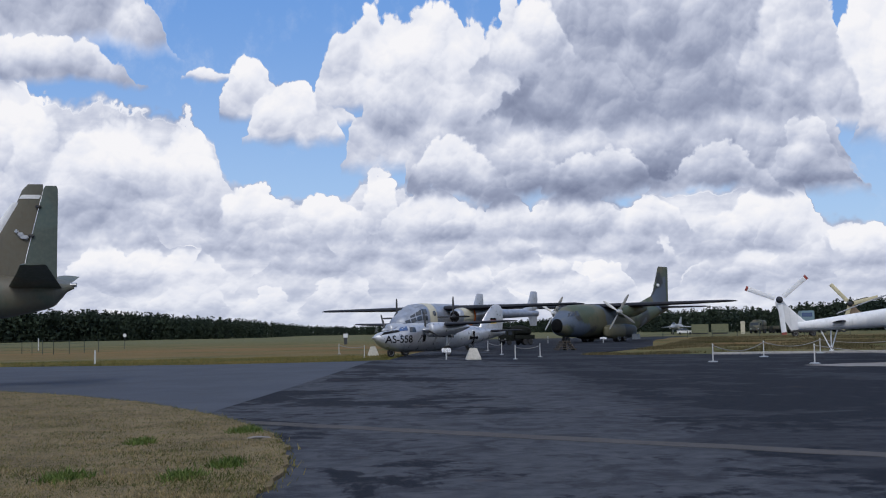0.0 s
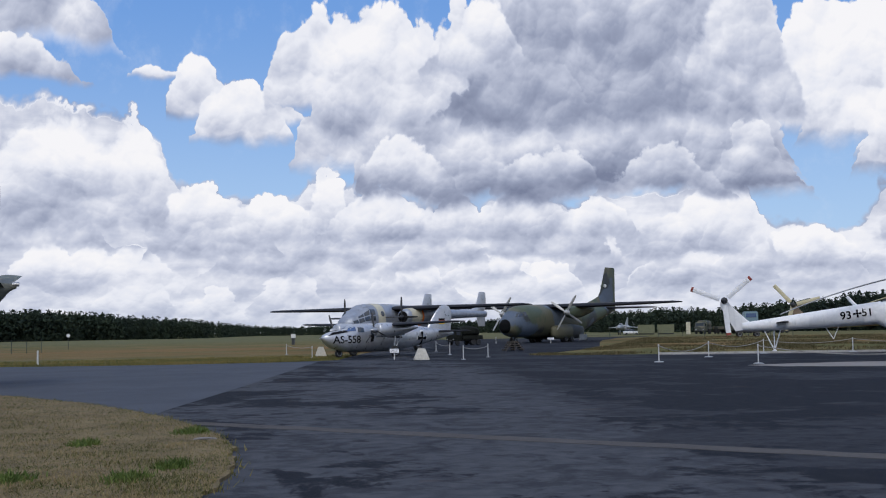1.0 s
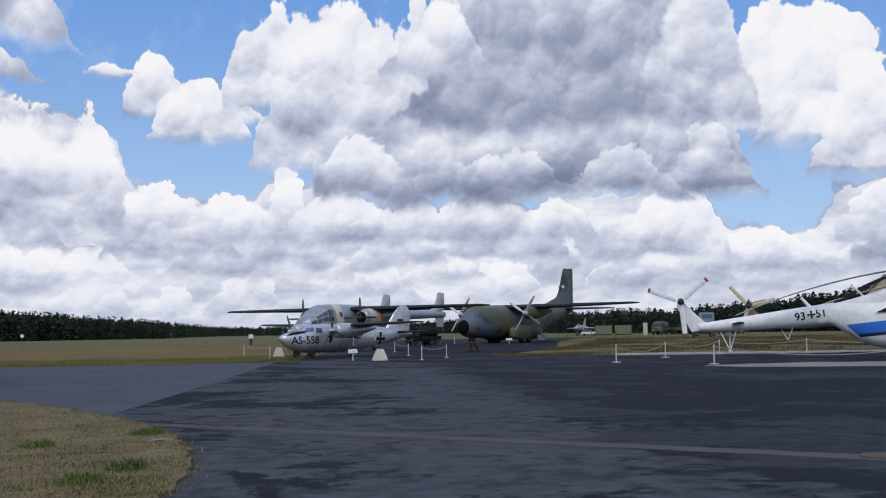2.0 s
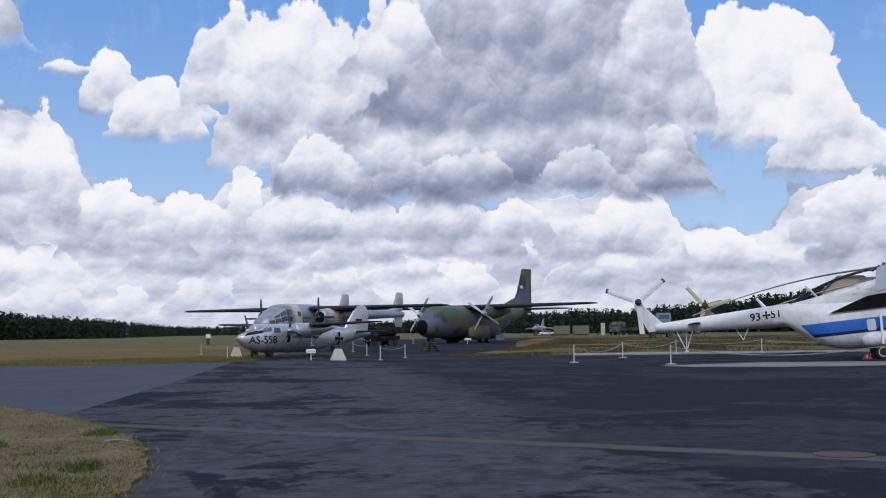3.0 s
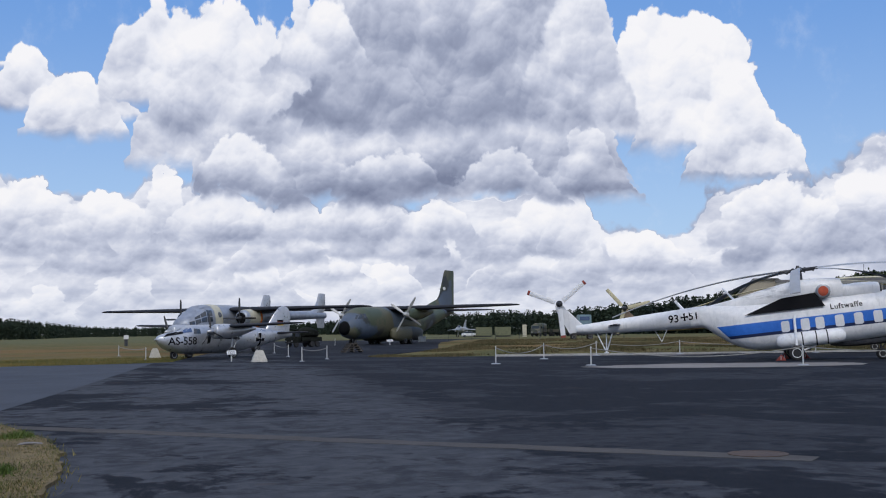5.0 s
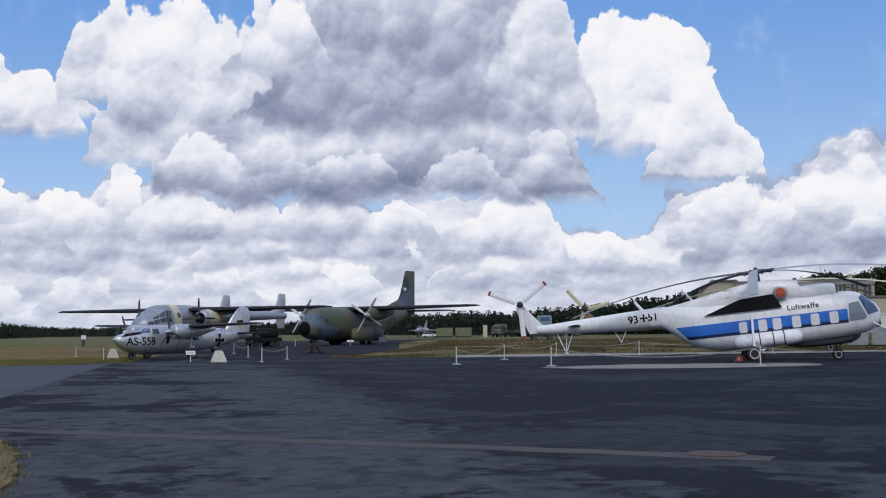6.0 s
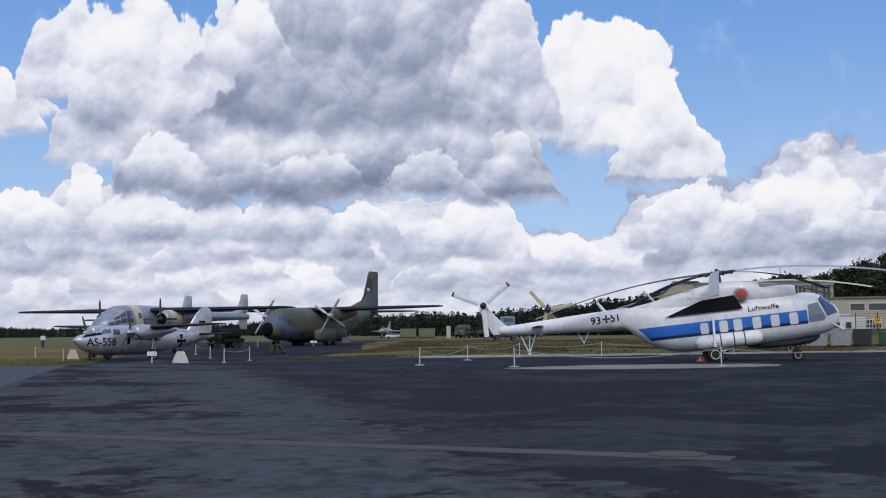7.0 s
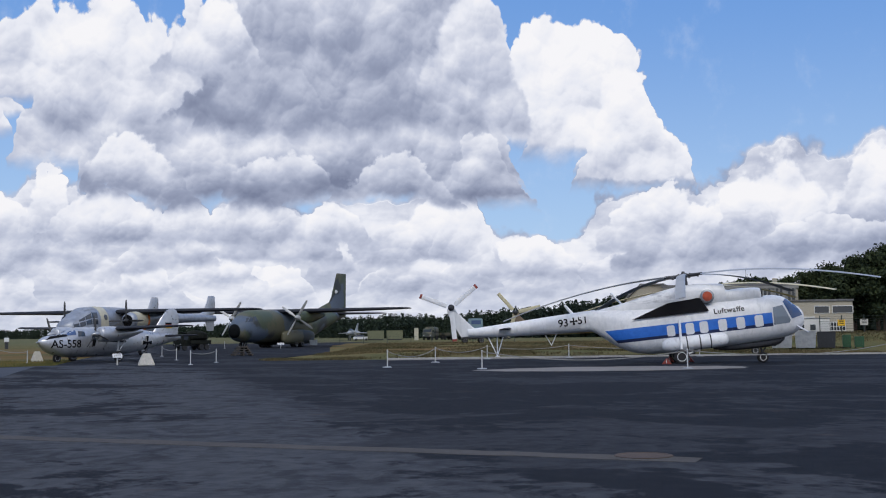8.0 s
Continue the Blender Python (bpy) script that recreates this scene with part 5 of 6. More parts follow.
# ---------- large camouflaged transport ----------
def big_transport(m):
    a = thing("transport_aircraft", m, "large camouflaged twin-turboprop transport aircraft with black radome", "aircraft")
    rows = [(11.2, 1.5, 3.1, 0.75), (10.5, 1.1, 3.65, 1.3), (9.7, 0.9, 4.1, 1.6), (8.8, 0.8, 4.65, 1.85), (7.8, 0.75, 5.0, 2.05), (5.5, 0.75, 5.15, 2.15), (-6.0, 0.8, 5.2, 2.15), (-9.0, 1.3, 5.2, 2.0), (-14.0, 2.7, 5.15, 1.5), (-18.5, 3.85, 5.05, 0.85), (-21.5, 4.4, 4.95, 0.3)]
    body = part("fuselage", hull(rows, 32, 4, 2.3), M_CAMO, a, smooth=50)
    skin = skin_tree(body)
    part("radome", hull([(11.9, 1.95, 2.5, 0.15), (11.75, 1.62, 2.85, 0.5), (11.45, 1.46, 3.08, 0.72), (11.15, 1.38, 3.22, 0.86)], 28, 4, 2.2), M_BLACKRAD, a, "matt black radome", smooth=60)
    for s in (-1, 1):
        for q in ([(9.95, 3.5), (10.25, 3.45), (9.6, 4.0), (9.3, 4.05)], [(9.15, 3.55), (9.85, 3.5), (9.2, 4.08), (8.9, 4.15)], [(8.4, 3.6), (8.95, 3.58), (8.75, 4.2), (8.4, 4.22)]):
            decal("cockpit_window", sheet(q, 3), skin, s, M_GLASS, a, 0.03)
        # shade beneath the wing is in its base colour
        part("wing", plane([(1.4, 0, 4.85, 4.9), (1.4, s * 5.4, 4.9, 4.8), (0.9, s * 19.0, 5.1, 2.4), (0.4, s * 20.0, 5.12, 1.5)], 0.9), M_DARK_AND_SHADE, a, "wing coloured dark as its shaded underside", smooth=40)
        nac = part("engine_nacelle", hull([(3.2, 3.6, 4.5, 0.42), (2.8, 3.3, 4.75, 0.62), (1.3, 3.2, 5.0, 0.72), (-1.2, 3.5, 5.2, 0.7), (-4.2, 4.2, 5.1, 0.35)], 20, 4, 2.1), M_CAMO, a, smooth=50)
        for v in nac.data.vertices:
            v.co.y += s * 5.1
        propeller(a, (3.2, s * 5.1, 4.05), 4, 2.75, 0.36, M_PROPGREY, 57, (0.4, 0.8), M_PROPGREY)
        pod = part("gear_fairing", hull([(2.4, 1.0, 1.9, 0.1), (1.5, 0.5, 2.3, 0.75), (-2.0, 0.45, 2.5, 0.85), (-5.4, 0.55, 2.3, 0.75), (-6.8, 1.2, 1.9, 0.1)], 18, 4, 2.6), M_CAMO, a, smooth=50)
        for v in pod.data.vertices:
            v.co.y += s * 2.25
        for x in (-0.5, -2.2):
            wheel(pod, (x, s * 2.3, 0.5), 0.5, 0.4)
            wheel(pod, (x, s * 2.75, 0.5), 0.5, 0.35)
        part("gear_door", block((2.4, 0.06, 0.75), (-5.2, s * 3.05, 0.25), 0.02), M_JET, pod)
        # tailplane in the same painted underside shade
        part("tailplane", plane([(-17.6, 0, 4.85, 3.4), (-18.4, s * 7.6, 4.85, 1.7), (-18.8, s * 8.2, 4.85, 1.0)], 0.8), M_DARK_AND_SHADE, a, smooth=40)
    fin = part("tail_fin", plane([(-8.5, 4.8, 0, 13.6), (-12.5, 5.6, 0, 9.6), (-16.2, 6.6, 0, 5.9), (-17.0, 7.4, 0, 5.1), (-18.7, 10.9, 0, 3.5), (-19.0, 11.15, 0, 3.1)], 0.45, True), M_CAMO, a, smooth=40)
    part("fin_emblem", block((0.5, 0.9, 0.5), (-18.2, 0, 8.0), 0.1), M_PLASTIC, fin)
    ng = part("nose_gear", join(rod((9.0, -0.3, 0.4), (9.0, 0.3, 0.4), 0.06), rod((9.0, 0, 0.4), (9.0, 0, 1.0), 0.1)), M_STEEL, a)
    for s in (-1, 1):
        wheel(ng, (9.0, s * 0.3, 0.42), 0.42, 0.28)
    return a


big_transport(heading(21.5, 162.2, -143.3))


# ---------- tail of the near transport ----------
def near_tail(m):
    a = thing("cargo_aircraft", m, "camouflaged cargo aircraft with upswept tail and white fin edge", "aircraft")
    rows = [(0.45, 3.96, 4.12, 0.05), (0.75, 3.80, 4.16, 0.16), (1.0, 3.50, 4.20, 0.3), (1.5, 3.14, 4.32, 0.55), (3.5, 2.72, 4.55, 0.95), (6.0, 2.15, 4.7, 1.25), (9.0, 1.45, 4.75, 1.4), (12.0, 1.1, 4.75, 1.45), (20.0, 1.05, 4.7, 1.45), (23.0, 1.3, 4.2, 1.1), (24.6, 1.9, 3.2, 0.3)]
    body = part("fuselage", hull(rows, 28, 4, 2.3), M_CAMO_TAIL, a, smooth=50)
    part("tail_light", lathe([(0, 0.02), (-0.05, 0.09), (0.2, 0.1)], (0.4, 0, 4.12), "x", 12), M_STEEL, a)
    fin = part("tail_fin", plane([(5.2, 4.3, 0, 2.68), (4.0, 5.3, 0, 1.65), (2.72, 7.55, 0, 0.9), (2.52, 8.05, 0, 0.82), (2.3, 8.28, 0, 0.6)], 0.5, True), M_CAMO_TAIL, a, smooth=40)
    part("rudder", plane([(2.5, 4.35, 0, 1.37), (2.33, 5.3, 0, 1.2), (1.80, 7.55, 0, 0.69), (1.68, 8.1, 0, 0.56), (1.6, 8.22, 0, 0.42)], 0.62, True), camouflage("green rudder paint", ((0.055, 0.085, 0.078), (0.05, 0.07, 0.06)), 0.4, 0.5), fin, "green rudder", smooth=40)
    part("fin_edge", plane([(5.55, 4.4, 0, 0.8), (4.4, 5.3, 0, 0.66), (2.92, 7.52, 0, 0.36)], 1.5, True), M_WHITEPLAIN, fin, "white painted leading edge", smooth=40)
    part("fin_band", plane([(2.66, 7.68, 0, 0.85), (2.56, 7.84, 0, 0.8)], 0.8, True), M_PLASTIC, fin, "pale band near the tip")
    part("fin_emblem", join(*[block((0.16 + 0.08 * k, 0.34, 0.16), (2.72 - 0.16 * k, 0, 6.25 - 0.12 * k), 0.05) for k in range(3)]), M_SILVER, fin)
    for z in (4.45, 6.1, 7.3):
        part("hinge", block((0.22, 0.36, 0.1), (2.5 - 0.215 * (z - 4.4), 0, z), 0.02), M_DARKMETAL, fin)
    for s in (-1, 1):
        st = part("stabiliser", plane([(3.1, 0, 3.95, 2.2), (2.15, s * 3.2, 4.45, 1.3), (1.78, s * 4.6, 4.68, 0.95), (1.6, s * 4.75, 4.69, 0.7)], 0.7), M_CAMO_TAIL, a, smooth=40)
        part("wing", plane([(14.5, 0, 4.6, 3.6), (14.4, s * 5, 4.55, 3.4), (13.3, s * 14.3, 4.3, 1.4)], 0.8), M_CAMO_TAIL, a, smooth=40)
        nac = part("engine_nacelle", hull([(17.6, 3.4, 4.4, 0.4), (17.0, 3.2, 4.7, 0.6), (14, 3.1, 4.8, 0.7), (10.5, 3.9, 4.7, 0.2)], 18, 3, 2.1), M_CAMO_TAIL, a, smooth=50)
        for v in nac.data.vertices:
            v.co.y += s * 3.9
        leg = part("landing_gear", rod((13.6, s * 3.9, 0.5), (13.6, s * 3.9, 3.4), 0.1), M_STEEL, a)
        wheel(leg, (13.6, s * 3.9, 0.55), 0.55, 0.4)
    ng = part("nose_gear", rod((22.0, 0, 0.4), (22.0, 0, 1.4), 0.09), M_STEEL, a)
    wheel(ng, (22.0, 0, 0.4), 0.4, 0.3)
    return a


near_tail(heading(-14.75, 47.8, -100.0))

# ---------- second helicopter behind the first ----------
helicopter(heading(42.7, 80.7, 118.0, 1.48, 6.0), M_TAN, M_TANBLADE, "sand-coloured transport helicopter parked behind the white one", False, M_TANBLADE, -100.0, (7.0, 126.0, 246.0))


# ---------- rope barrier ----------
def barrier_post(x, y, h=0.95):
    p = thing("barrier_post", pose(x, y, 0), "white barrier post on a round grey base plate", "post", "barrier posts")
    part("base_plate", lathe([(0.0, 0.27), (0.03, 0.27), (0.06, 0.2), (0.07, 0.04)], (0, 0, 0), "z", 20), M_ZINC, p, smooth=40)
    part("pole", rod((0, 0, 0.05), (0, 0, h), 0.035, 0.032), M_POST, p, smooth=40)
    part("cap", lathe([(0, 0.045), (0.05, 0.045), (0.08, 0.02)], (0, 0, h - 0.02), "z", 12), M_POST, p, smooth=40)
    return p


def barrier_rope(p, q, sag, h=0.92, h2=None):
    p, q = Vector((*p, h)), Vector((*q, h2 or h))
    n = 22
    pts = [p.lerp(q, k / n) - Vector((0, 0, sag * 4 * (k / n) * (1 - k / n))) for k in range(n + 1)]
    rings = []
    for k, c in enumerate(pts):
        d = (pts[min(k + 1, n)] - pts[max(k - 1, 0)]).normalized()
        a = d.cross(Vector((0, 0, 1))).normalized()
        b = d.cross(a)
        rings.append([c + (a * math.cos(i * math.pi / 3) + b * math.sin(i * math.pi / 3)) * 0.026 for i in range(6)])
    return tagged(part("barrier_rope", ring_loft(rings), M_ROPE, smooth=60), "grey sagging rope between the barrier posts", "rope", "barrier ropes")


A, B, C, D, E = (14.72, 64.04), (18.54, 58.49), (19.79, 72.34), (25.44, 79.0), (27.7, 53.17)
F, G1, G2, G3 = (31.67, 79.0), (56.4, 74.6), (53.0, 70.6), (60.0, 73.0)
for q in (A, B, C, D, E, F, G1, G2, G3):
    barrier_post(*q)
for p, q, s in ((A, C, 0.42), (C, D, 0.34), (D, F, 0.25), (B, E, 0.46), (E, G2, 0.5), (F, (41, 76.8), 0.3), (G1, G2, 0.1), (G1, G3, 0.12)):
    barrier_rope(p, q, s)
barrier_post(41, 76.8)
for x, y in ((4.67, 77.3), (6.72, 82.26), (4.48, 91.7), (4.0, 108.0), (12.4, 165.0), (14.2, 160.0), (-9.86, 108.6), (-6.36, 92.19)):
    p = thing("marker_post", pose(x, y, 0 if inside(x, y, APRON) else land(x, y)), "slim white marker post", "post", "marker posts")
    part("pole", rod((0, 0, 0), (0, 0, 0.95), 0.035), M_POST, p)
    part("foot", lathe([(0, 0.16), (0.04, 0.15), (0.05, 0.04)], (0, 0, 0), "z", 14), M_ZINC, p)
for p, q in (((4.67, 77.3), (6.72, 82.26)), ((4.48, 91.7), (4.0, 108.0)), ((-9.86, 108.6), (-6.36, 92.19))):
    barrier_rope(p, q, 0.15, 0.8)
for x, y, h in ((-25.07, 83.51, 1.05), (-60.0, 172.0, 1.9)):
    p = thing("edge_post", pose(x, y, land(x, y)), "white wooden edge post in the grass", "post")
    part("pole", block((0.11, 0.11, h), (0, 0, 0), 0.015), M_POST, p)
    part("foot", block((0.4, 0.3, 0.06), (0, 0, 0), 0.02), M_DARKMETAL, p)

# cast concrete block beside the light transport, and a smaller one at its nose
for x, y, w, h in ((1.9, 77.7, 0.98, 0.78), (-6.0, 97.5, 0.9, 0.8)):
    b = thing("concrete_block", pose(x, y, 0 if x > 0 else land(x, y), 0, 0, 8), "pale cast concrete block tapering to the top", "concrete block")
    body = ring_loft([[(sx * w / 2 * f, sy * 0.36 * f, z) for sx, sy in ((-1, -1), (1, -1), (1, 1), (-1, 1))] for z, f in ((0, 1), (0.08, 1), (h, 0.46))])
    bmesh.ops.bevel(body, geom=body.edges[:], offset=0.03, segments=2, affect="EDGES")
    part("body", body, M_STONE, b)
    part("lifting_eye", lathe([(0, 0.03), (0.06, 0.03)], (0, 0, h), "z", 8), M_DARKMETAL, b)


def info_board(x, y, w, h, z):
    s = thing("information_board", pose(x, y, 0, 0, 0, 5), "white slanted information board on a short post", "sign")
    part("post", block((0.09, 0.09, h), (0, 0.04, 0), 0.01), M_POST, s)
    bm = block((w, 0.03, 0.34), (0, 0, -0.17), 0.008)
    bm.transform(pose(0, 0, h, -40, 0, 0))
    board = part("board", bm, M_PLASTIC, s)
    for k in range(4):
        bm = block((w * 0.8, 0.006, 0.016), (0, -0.02, -0.11 + 0.06 * k), 0)
        bm.transform(pose(0, 0, h, -40, 0, 0))
        part("text_bar", bm, M_DARK_AND_SHADE, board)


info_board(0.1, 79.6, 0.62, 0.62, 0)
info_board(20.7, 152.0, 0.85, 0.6, 0)
s = thing("airfield_sign", pose(-16.4, 193, land(-16.4, 193)), "white board on a dark post at the airfield", "sign")
part("post", block((0.5, 0.4, 1.1), (0, 0, 0), 0.03), M_DARKBIN, s)
part("board", block((0.75, 0.1, 0.65), (0, 0, 1.1), 0.02), M_PLASTIC, s)
s = thing("round_sign", pose(-50, 182, land(-50, 182)), "small white round sign on a thin post", "sign")
part("post", rod((0, 0, 0), (0, 0, 2.0), 0.04), M_DARKMETAL, s)
part("disc", lathe([(0, 0.28), (0.04, 0.28)], (0, -0.05, 2.1), "y", 18), M_PLASTIC, s)


def post_fence(points, height, label, spacing=3.0, wires=3, r=0.045, mat=None):
    """Posts with wires between, on the open ground."""
    f = thing("fence", pose(0, 0, 0), label, "fence")
    for (x0, y0), (x1, y1) in zip(points, points[1:]):
        n = max(1, int(math.hypot(x1 - x0, y1 - y0) / spacing))
        for k in range(n + 1):
            x, y = x0 + (x1 - x0) * k / n, y0 + (y1 - y0) * k / n
            g = land(x, y)
            part("post", rod((x, y, g), (x, y, g + height), r, n=6), mat or M_FENCE, f)
            if k < n:
                x2, y2 = x0 + (x1 - x0) * (k + 1) / n, y0 + (y1 - y0) * (k + 1) / n
                for w in range(wires):
                    z = height * (0.25 + 0.7 * w / max(1, wires - 1))
                    part("wire", rod((x, y, g + z), (x2, y2, land(x2, y2) + z), 0.014, n=4), mat or M_FENCE, f)
    return f


post_fence([(-64, 140), (-53, 146), (-46, 137), (-44, 148)], 1.7, "dark wire fence with thin posts in the meadow", 3.4, 4)
post_fence([(31, 186), (46, 183), (62, 178)], 1.15, "low dark wire fence behind the heath", 3.3, 3)
post_fence([(67.2, 101), (73, 98.5), (84, 93)], 1.75, "dark steel mesh fence beside the building", 1.6, 6, 0.05)

# stack of weathered pallets under the big aircraft's nose
st = thing("pallet_stack", pose(10.93, 105.9, 0, 0, 0, 12), "low stack of weathered grey-brown timber pallets", "pallet stack")
for k in range(4):
    w = 1.9 - 0.35 * k
    for j in range(5):
        part("plank", block((w, 0.16, 0.05), (0, -0.5 + 0.25 * j, 0.12 + 0.2 * k), 0.01), M_WOOD, st)
    for j in (-1, 0, 1):
        part("bearer", block((0.1, 1.15, 0.12), (j * w * 0.42, 0, 0.0 + 0.2 * k), 0.01), M_WOOD, st)
part("cover", block((0.8, 0.9, 0.06), (0, 0, 0.79), 0.01), M_WOOD, st)

# drain cover in the apron
mh = tagged(part("drain_cover", lathe([(0.0, 0.46), (0.016, 0.46), (0.018, 0.40), (0.012, 0.39), (0.012, 0.02)], (8.05, 17.0, 0.002), "z", 32), M_IRON), "rusty round iron drain cover in the asphalt", "drain cover")
stone = lathe([(0, 0.13), (0.03, 0.1), (0.045, 0.03)], (0, 0, 0), "z", 9)
for v in stone.verts:
    v.co.x *= 1.7
    v.co += Vector((random.uniform(-0.03, 0.03), random.uniform(-0.03, 0.03), 0))
stone.transform(pose(-3.49, 21.81, 0.05))
tagged(part("flat_stone", stone, M_PAD), "pale flat stone at the edge of the verge", "stone")


# ---------- vehicles ----------
def truck(m, label, mat, tarp=True, scale=1.0):
    t = thing("truck", m @ Matrix.Scale(scale, 4), label, "truck")
    part("chassis", block((6.4, 0.9, 0.3), (0, 0, 0.75), 0.03), M_DARKMETAL, t)
    cab = part("cab", ring_loft([[(x, sy * w, z) for x, sy in ((1.5, -1), (3.2 - ins, -1), (3.2 - ins, 1), (1.5, 1))] for z, w, ins in ((0.8, 1.2, 0.0), (1.7, 1.22, 0.05), (2.7, 1.1, 0.35), (2.75, 1.0, 0.5))]), mat, t)
    part("windscreen", block((0.05, 1.9, 0.7), (3.06, 0, 1.85), 0.02), M_GLASS, cab)
    for s in (-1, 1):
        part("side_window", block((0.9, 0.05, 0.6), (2.3, s * 1.19, 1.85), 0.02), M_GLASS, cab)
        part("headlight", lathe([(0, 0.13), (0.05, 0.12)], (3.2, s * 0.85, 1.1), "x", 12), M_STEEL, cab)
        for x in (2.4, -1.2, -2.4):
            wheel(t, (x, s * 1.0, 0.55), 0.55, 0.35, M_DARKMETAL)
    part("bed", block((4.6, 2.4, 0.7), (-1.0, 0, 1.05), 0.03), mat, t)
    if tarp:
        part("tarpaulin", hull([(1.2, 1.6, 3.1, 1.18), (0.6, 1.6, 3.2, 1.2), (-2.6, 1.6, 3.15, 1.2), (-3.25, 1.6, 3.05, 1.17)], 20, 2, 4.0), mat, t, smooth=40)
    return t


def launcher(m):
    """Dark vehicle with machinery on its bed."""
    t = truck(m, "dark military vehicle with a covered apparatus on its bed", M_DARKTRUCK, False, 0.7)
    part("apparatus", hull([(1.2, 1.7, 2.6, 0.5), (0.6, 1.6, 3.3, 1.0), (-1.0, 1.65, 3.5, 1.1), (-2.6, 1.7, 3.1, 1.0), (-3.1, 1.8, 2.5, 0.4)], 14, 2, 2.4), M_DARKTRUCK, t, smooth=30)
    for k in range(5):
        part("brace", rod((-2.8 + 0.9 * k, -1.15, 1.4), (-2.2 + 0.8 * k, -0.6, 3.2), 0.06), M_DARKMETAL, t)
    part("boom_arm", rod((1.0, 0, 2.9), (3.6, 0.2, 3.3), 0.14, 0.08), M_DARKTRUCK, t)


launcher(heading(9.0, 146.0, -125))
for x, y, yaw, tp in ((73.3, 272.0, -150, True), (78.0, 270.5, 160, False), (82.0, 268.5, -120, True), (88.5, 266.0, -100, True)):
    truck(heading(x, y, yaw, land(x, y)), "camouflaged military truck parked at the wood", M_CAMO_TRUCK, tp)
for x, y in ((60.2, 274.2), (64.6, 273.0)):
    c = thing("shelter_container", pose(x, y, land(x, y) + 0.15, 0, 0, -14), "olive sheet-metal equipment shelter", "container", "equipment shelters")
    part("body", block((3.9, 2.2, 2.05), (0, 0, 0.2), 0.05), M_OLIVE, c)
    for k in range(5):
        part("rib", block((0.08, 2.26, 1.9), (-1.6 + 0.8 * k, 0, 0.27), 0.01), M_OLIVE, c)
    part("skid", block((3.6, 1.8, 0.25), (0, 0, -0.05), 0.02), M_DARKMETAL, c)
s = thing("display_panel", pose(69.6, 271.5, land(69.6, 271.5), 0, 0, -14), "tall cream display panel", "panel")
part("panel", block((1.0, 0.25, 2.9), (0, 0, 0), 0.03), M_CREAM, s)
part("frame", block((1.1, 0.2, 0.1), (0, 0, 2.9), 0.01), M_DARKMETAL, s)
car = thing("car", heading(57.0, 276, 100, land(57, 276)), "small white car far off at the wood", "car")
part("body", hull([(1.9, 0.35, 0.8, 0.6), (1.5, 0.3, 0.95, 0.78), (-1.5, 0.3, 1.0, 0.78), (-1.9, 0.4, 0.9, 0.6)], 16, 2, 4), M_PLASTIC, car, smooth=40)
part("cabin", hull([(0.8, 0.9, 1.0, 0.65), (0.2, 0.9, 1.42, 0.62), (-1.0, 0.9, 1.42, 0.62), (-1.6, 0.9, 1.0, 0.65)], 14, 2, 4), M_GLASS, car, smooth=40)
for x in (-1.2, 1.2):
    for s_ in (-1, 1):
        wheel(car, (x, s_ * 0.7, 0.3), 0.3, 0.2)
van = thing("box_van", heading(53.5, 171.9, -80, land(53.5, 171.9)), "pale blue box van behind the helicopters", "van")
part("box", block((2.1, 1.9, 2.3), (0, 0, 1.5), 0.12), M_LIGHTBLUE, van)
part("window", block((1.5, 0.05, 0.6), (0, 0.96, 2.9), 0.03), M_GLASSBLUE, van)
part("chassis", block((3.6, 1.6, 0.4), (0.4, 0, 0.7), 0.05), M_DARKMETAL, van)
part("cab", block((1.3, 1.8, 1.5), (1.75, 0, 1.0), 0.15), M_LIGHTBLUE, van)
for x in (-0.8, 1.7):
    for s_ in (-1, 1):
        wheel(van, (x, s_ * 0.8, 0.42), 0.42, 0.25)


def jet(m):
    a = thing("jet_fighter", m, "pale grey delta-winged jet fighter on the grass", "aircraft")
    part("fuselage", hull([(8.4, 1.75, 1.85, 0.04), (6.5, 1.45, 2.1, 0.38), (4.6, 1.25, 2.55, 0.6), (3.4, 1.2, 2.65, 0.85), (0, 1.15, 2.5, 1.0), (-4, 1.25, 2.5, 0.85), (-6.6, 1.45, 2.3, 0.55)], 20, 3, 2.2), M_JET, a, smooth=50)
    part("canopy", hull([(5.2, 2.2, 2.3, 0.1), (4.4, 2.2, 2.85, 0.36), (3.2, 2.3, 2.9, 0.36), (1.8, 2.3, 2.6, 0.15)], 14, 3), M_GLASS, a, smooth=50)
    for s in (-1, 1):
        part("wing", plane([(2.2, s * 0.7, 1.9, 7.5), (-3.6, s * 4.6, 1.75, 1.3)], 0.35), M_JET, a)
        part("air_intake", block((1.6, 0.5, 0.9), (2.6, s * 0.95, 1.35), 0.12), M_JET, a)
        leg = part("landing_gear", rod((-1.2, s * 1.4, 0.35), (-1.2, s * 1.2, 1.7), 0.07), M_STEEL, a)
        wheel(leg, (-1.2, s * 1.5, 0.38), 0.38, 0.2)
    part("tail_fin", plane([(-1.8, 2.4, 0, 4.6), (-5.0, 4.2, 0, 1.9), (-5.3, 4.4, 0, 1.4)], 0.4, True), M_JET, a)
    leg = part("nose_gear", rod((4.2, 0, 0.3), (4.2, 0, 1.4), 0.06), M_STEEL, a)
    wheel(leg, (4.2, 0, 0.3), 0.3, 0.16)


jet(heading(57.5, 288.0, -158, land(57.5, 288)))


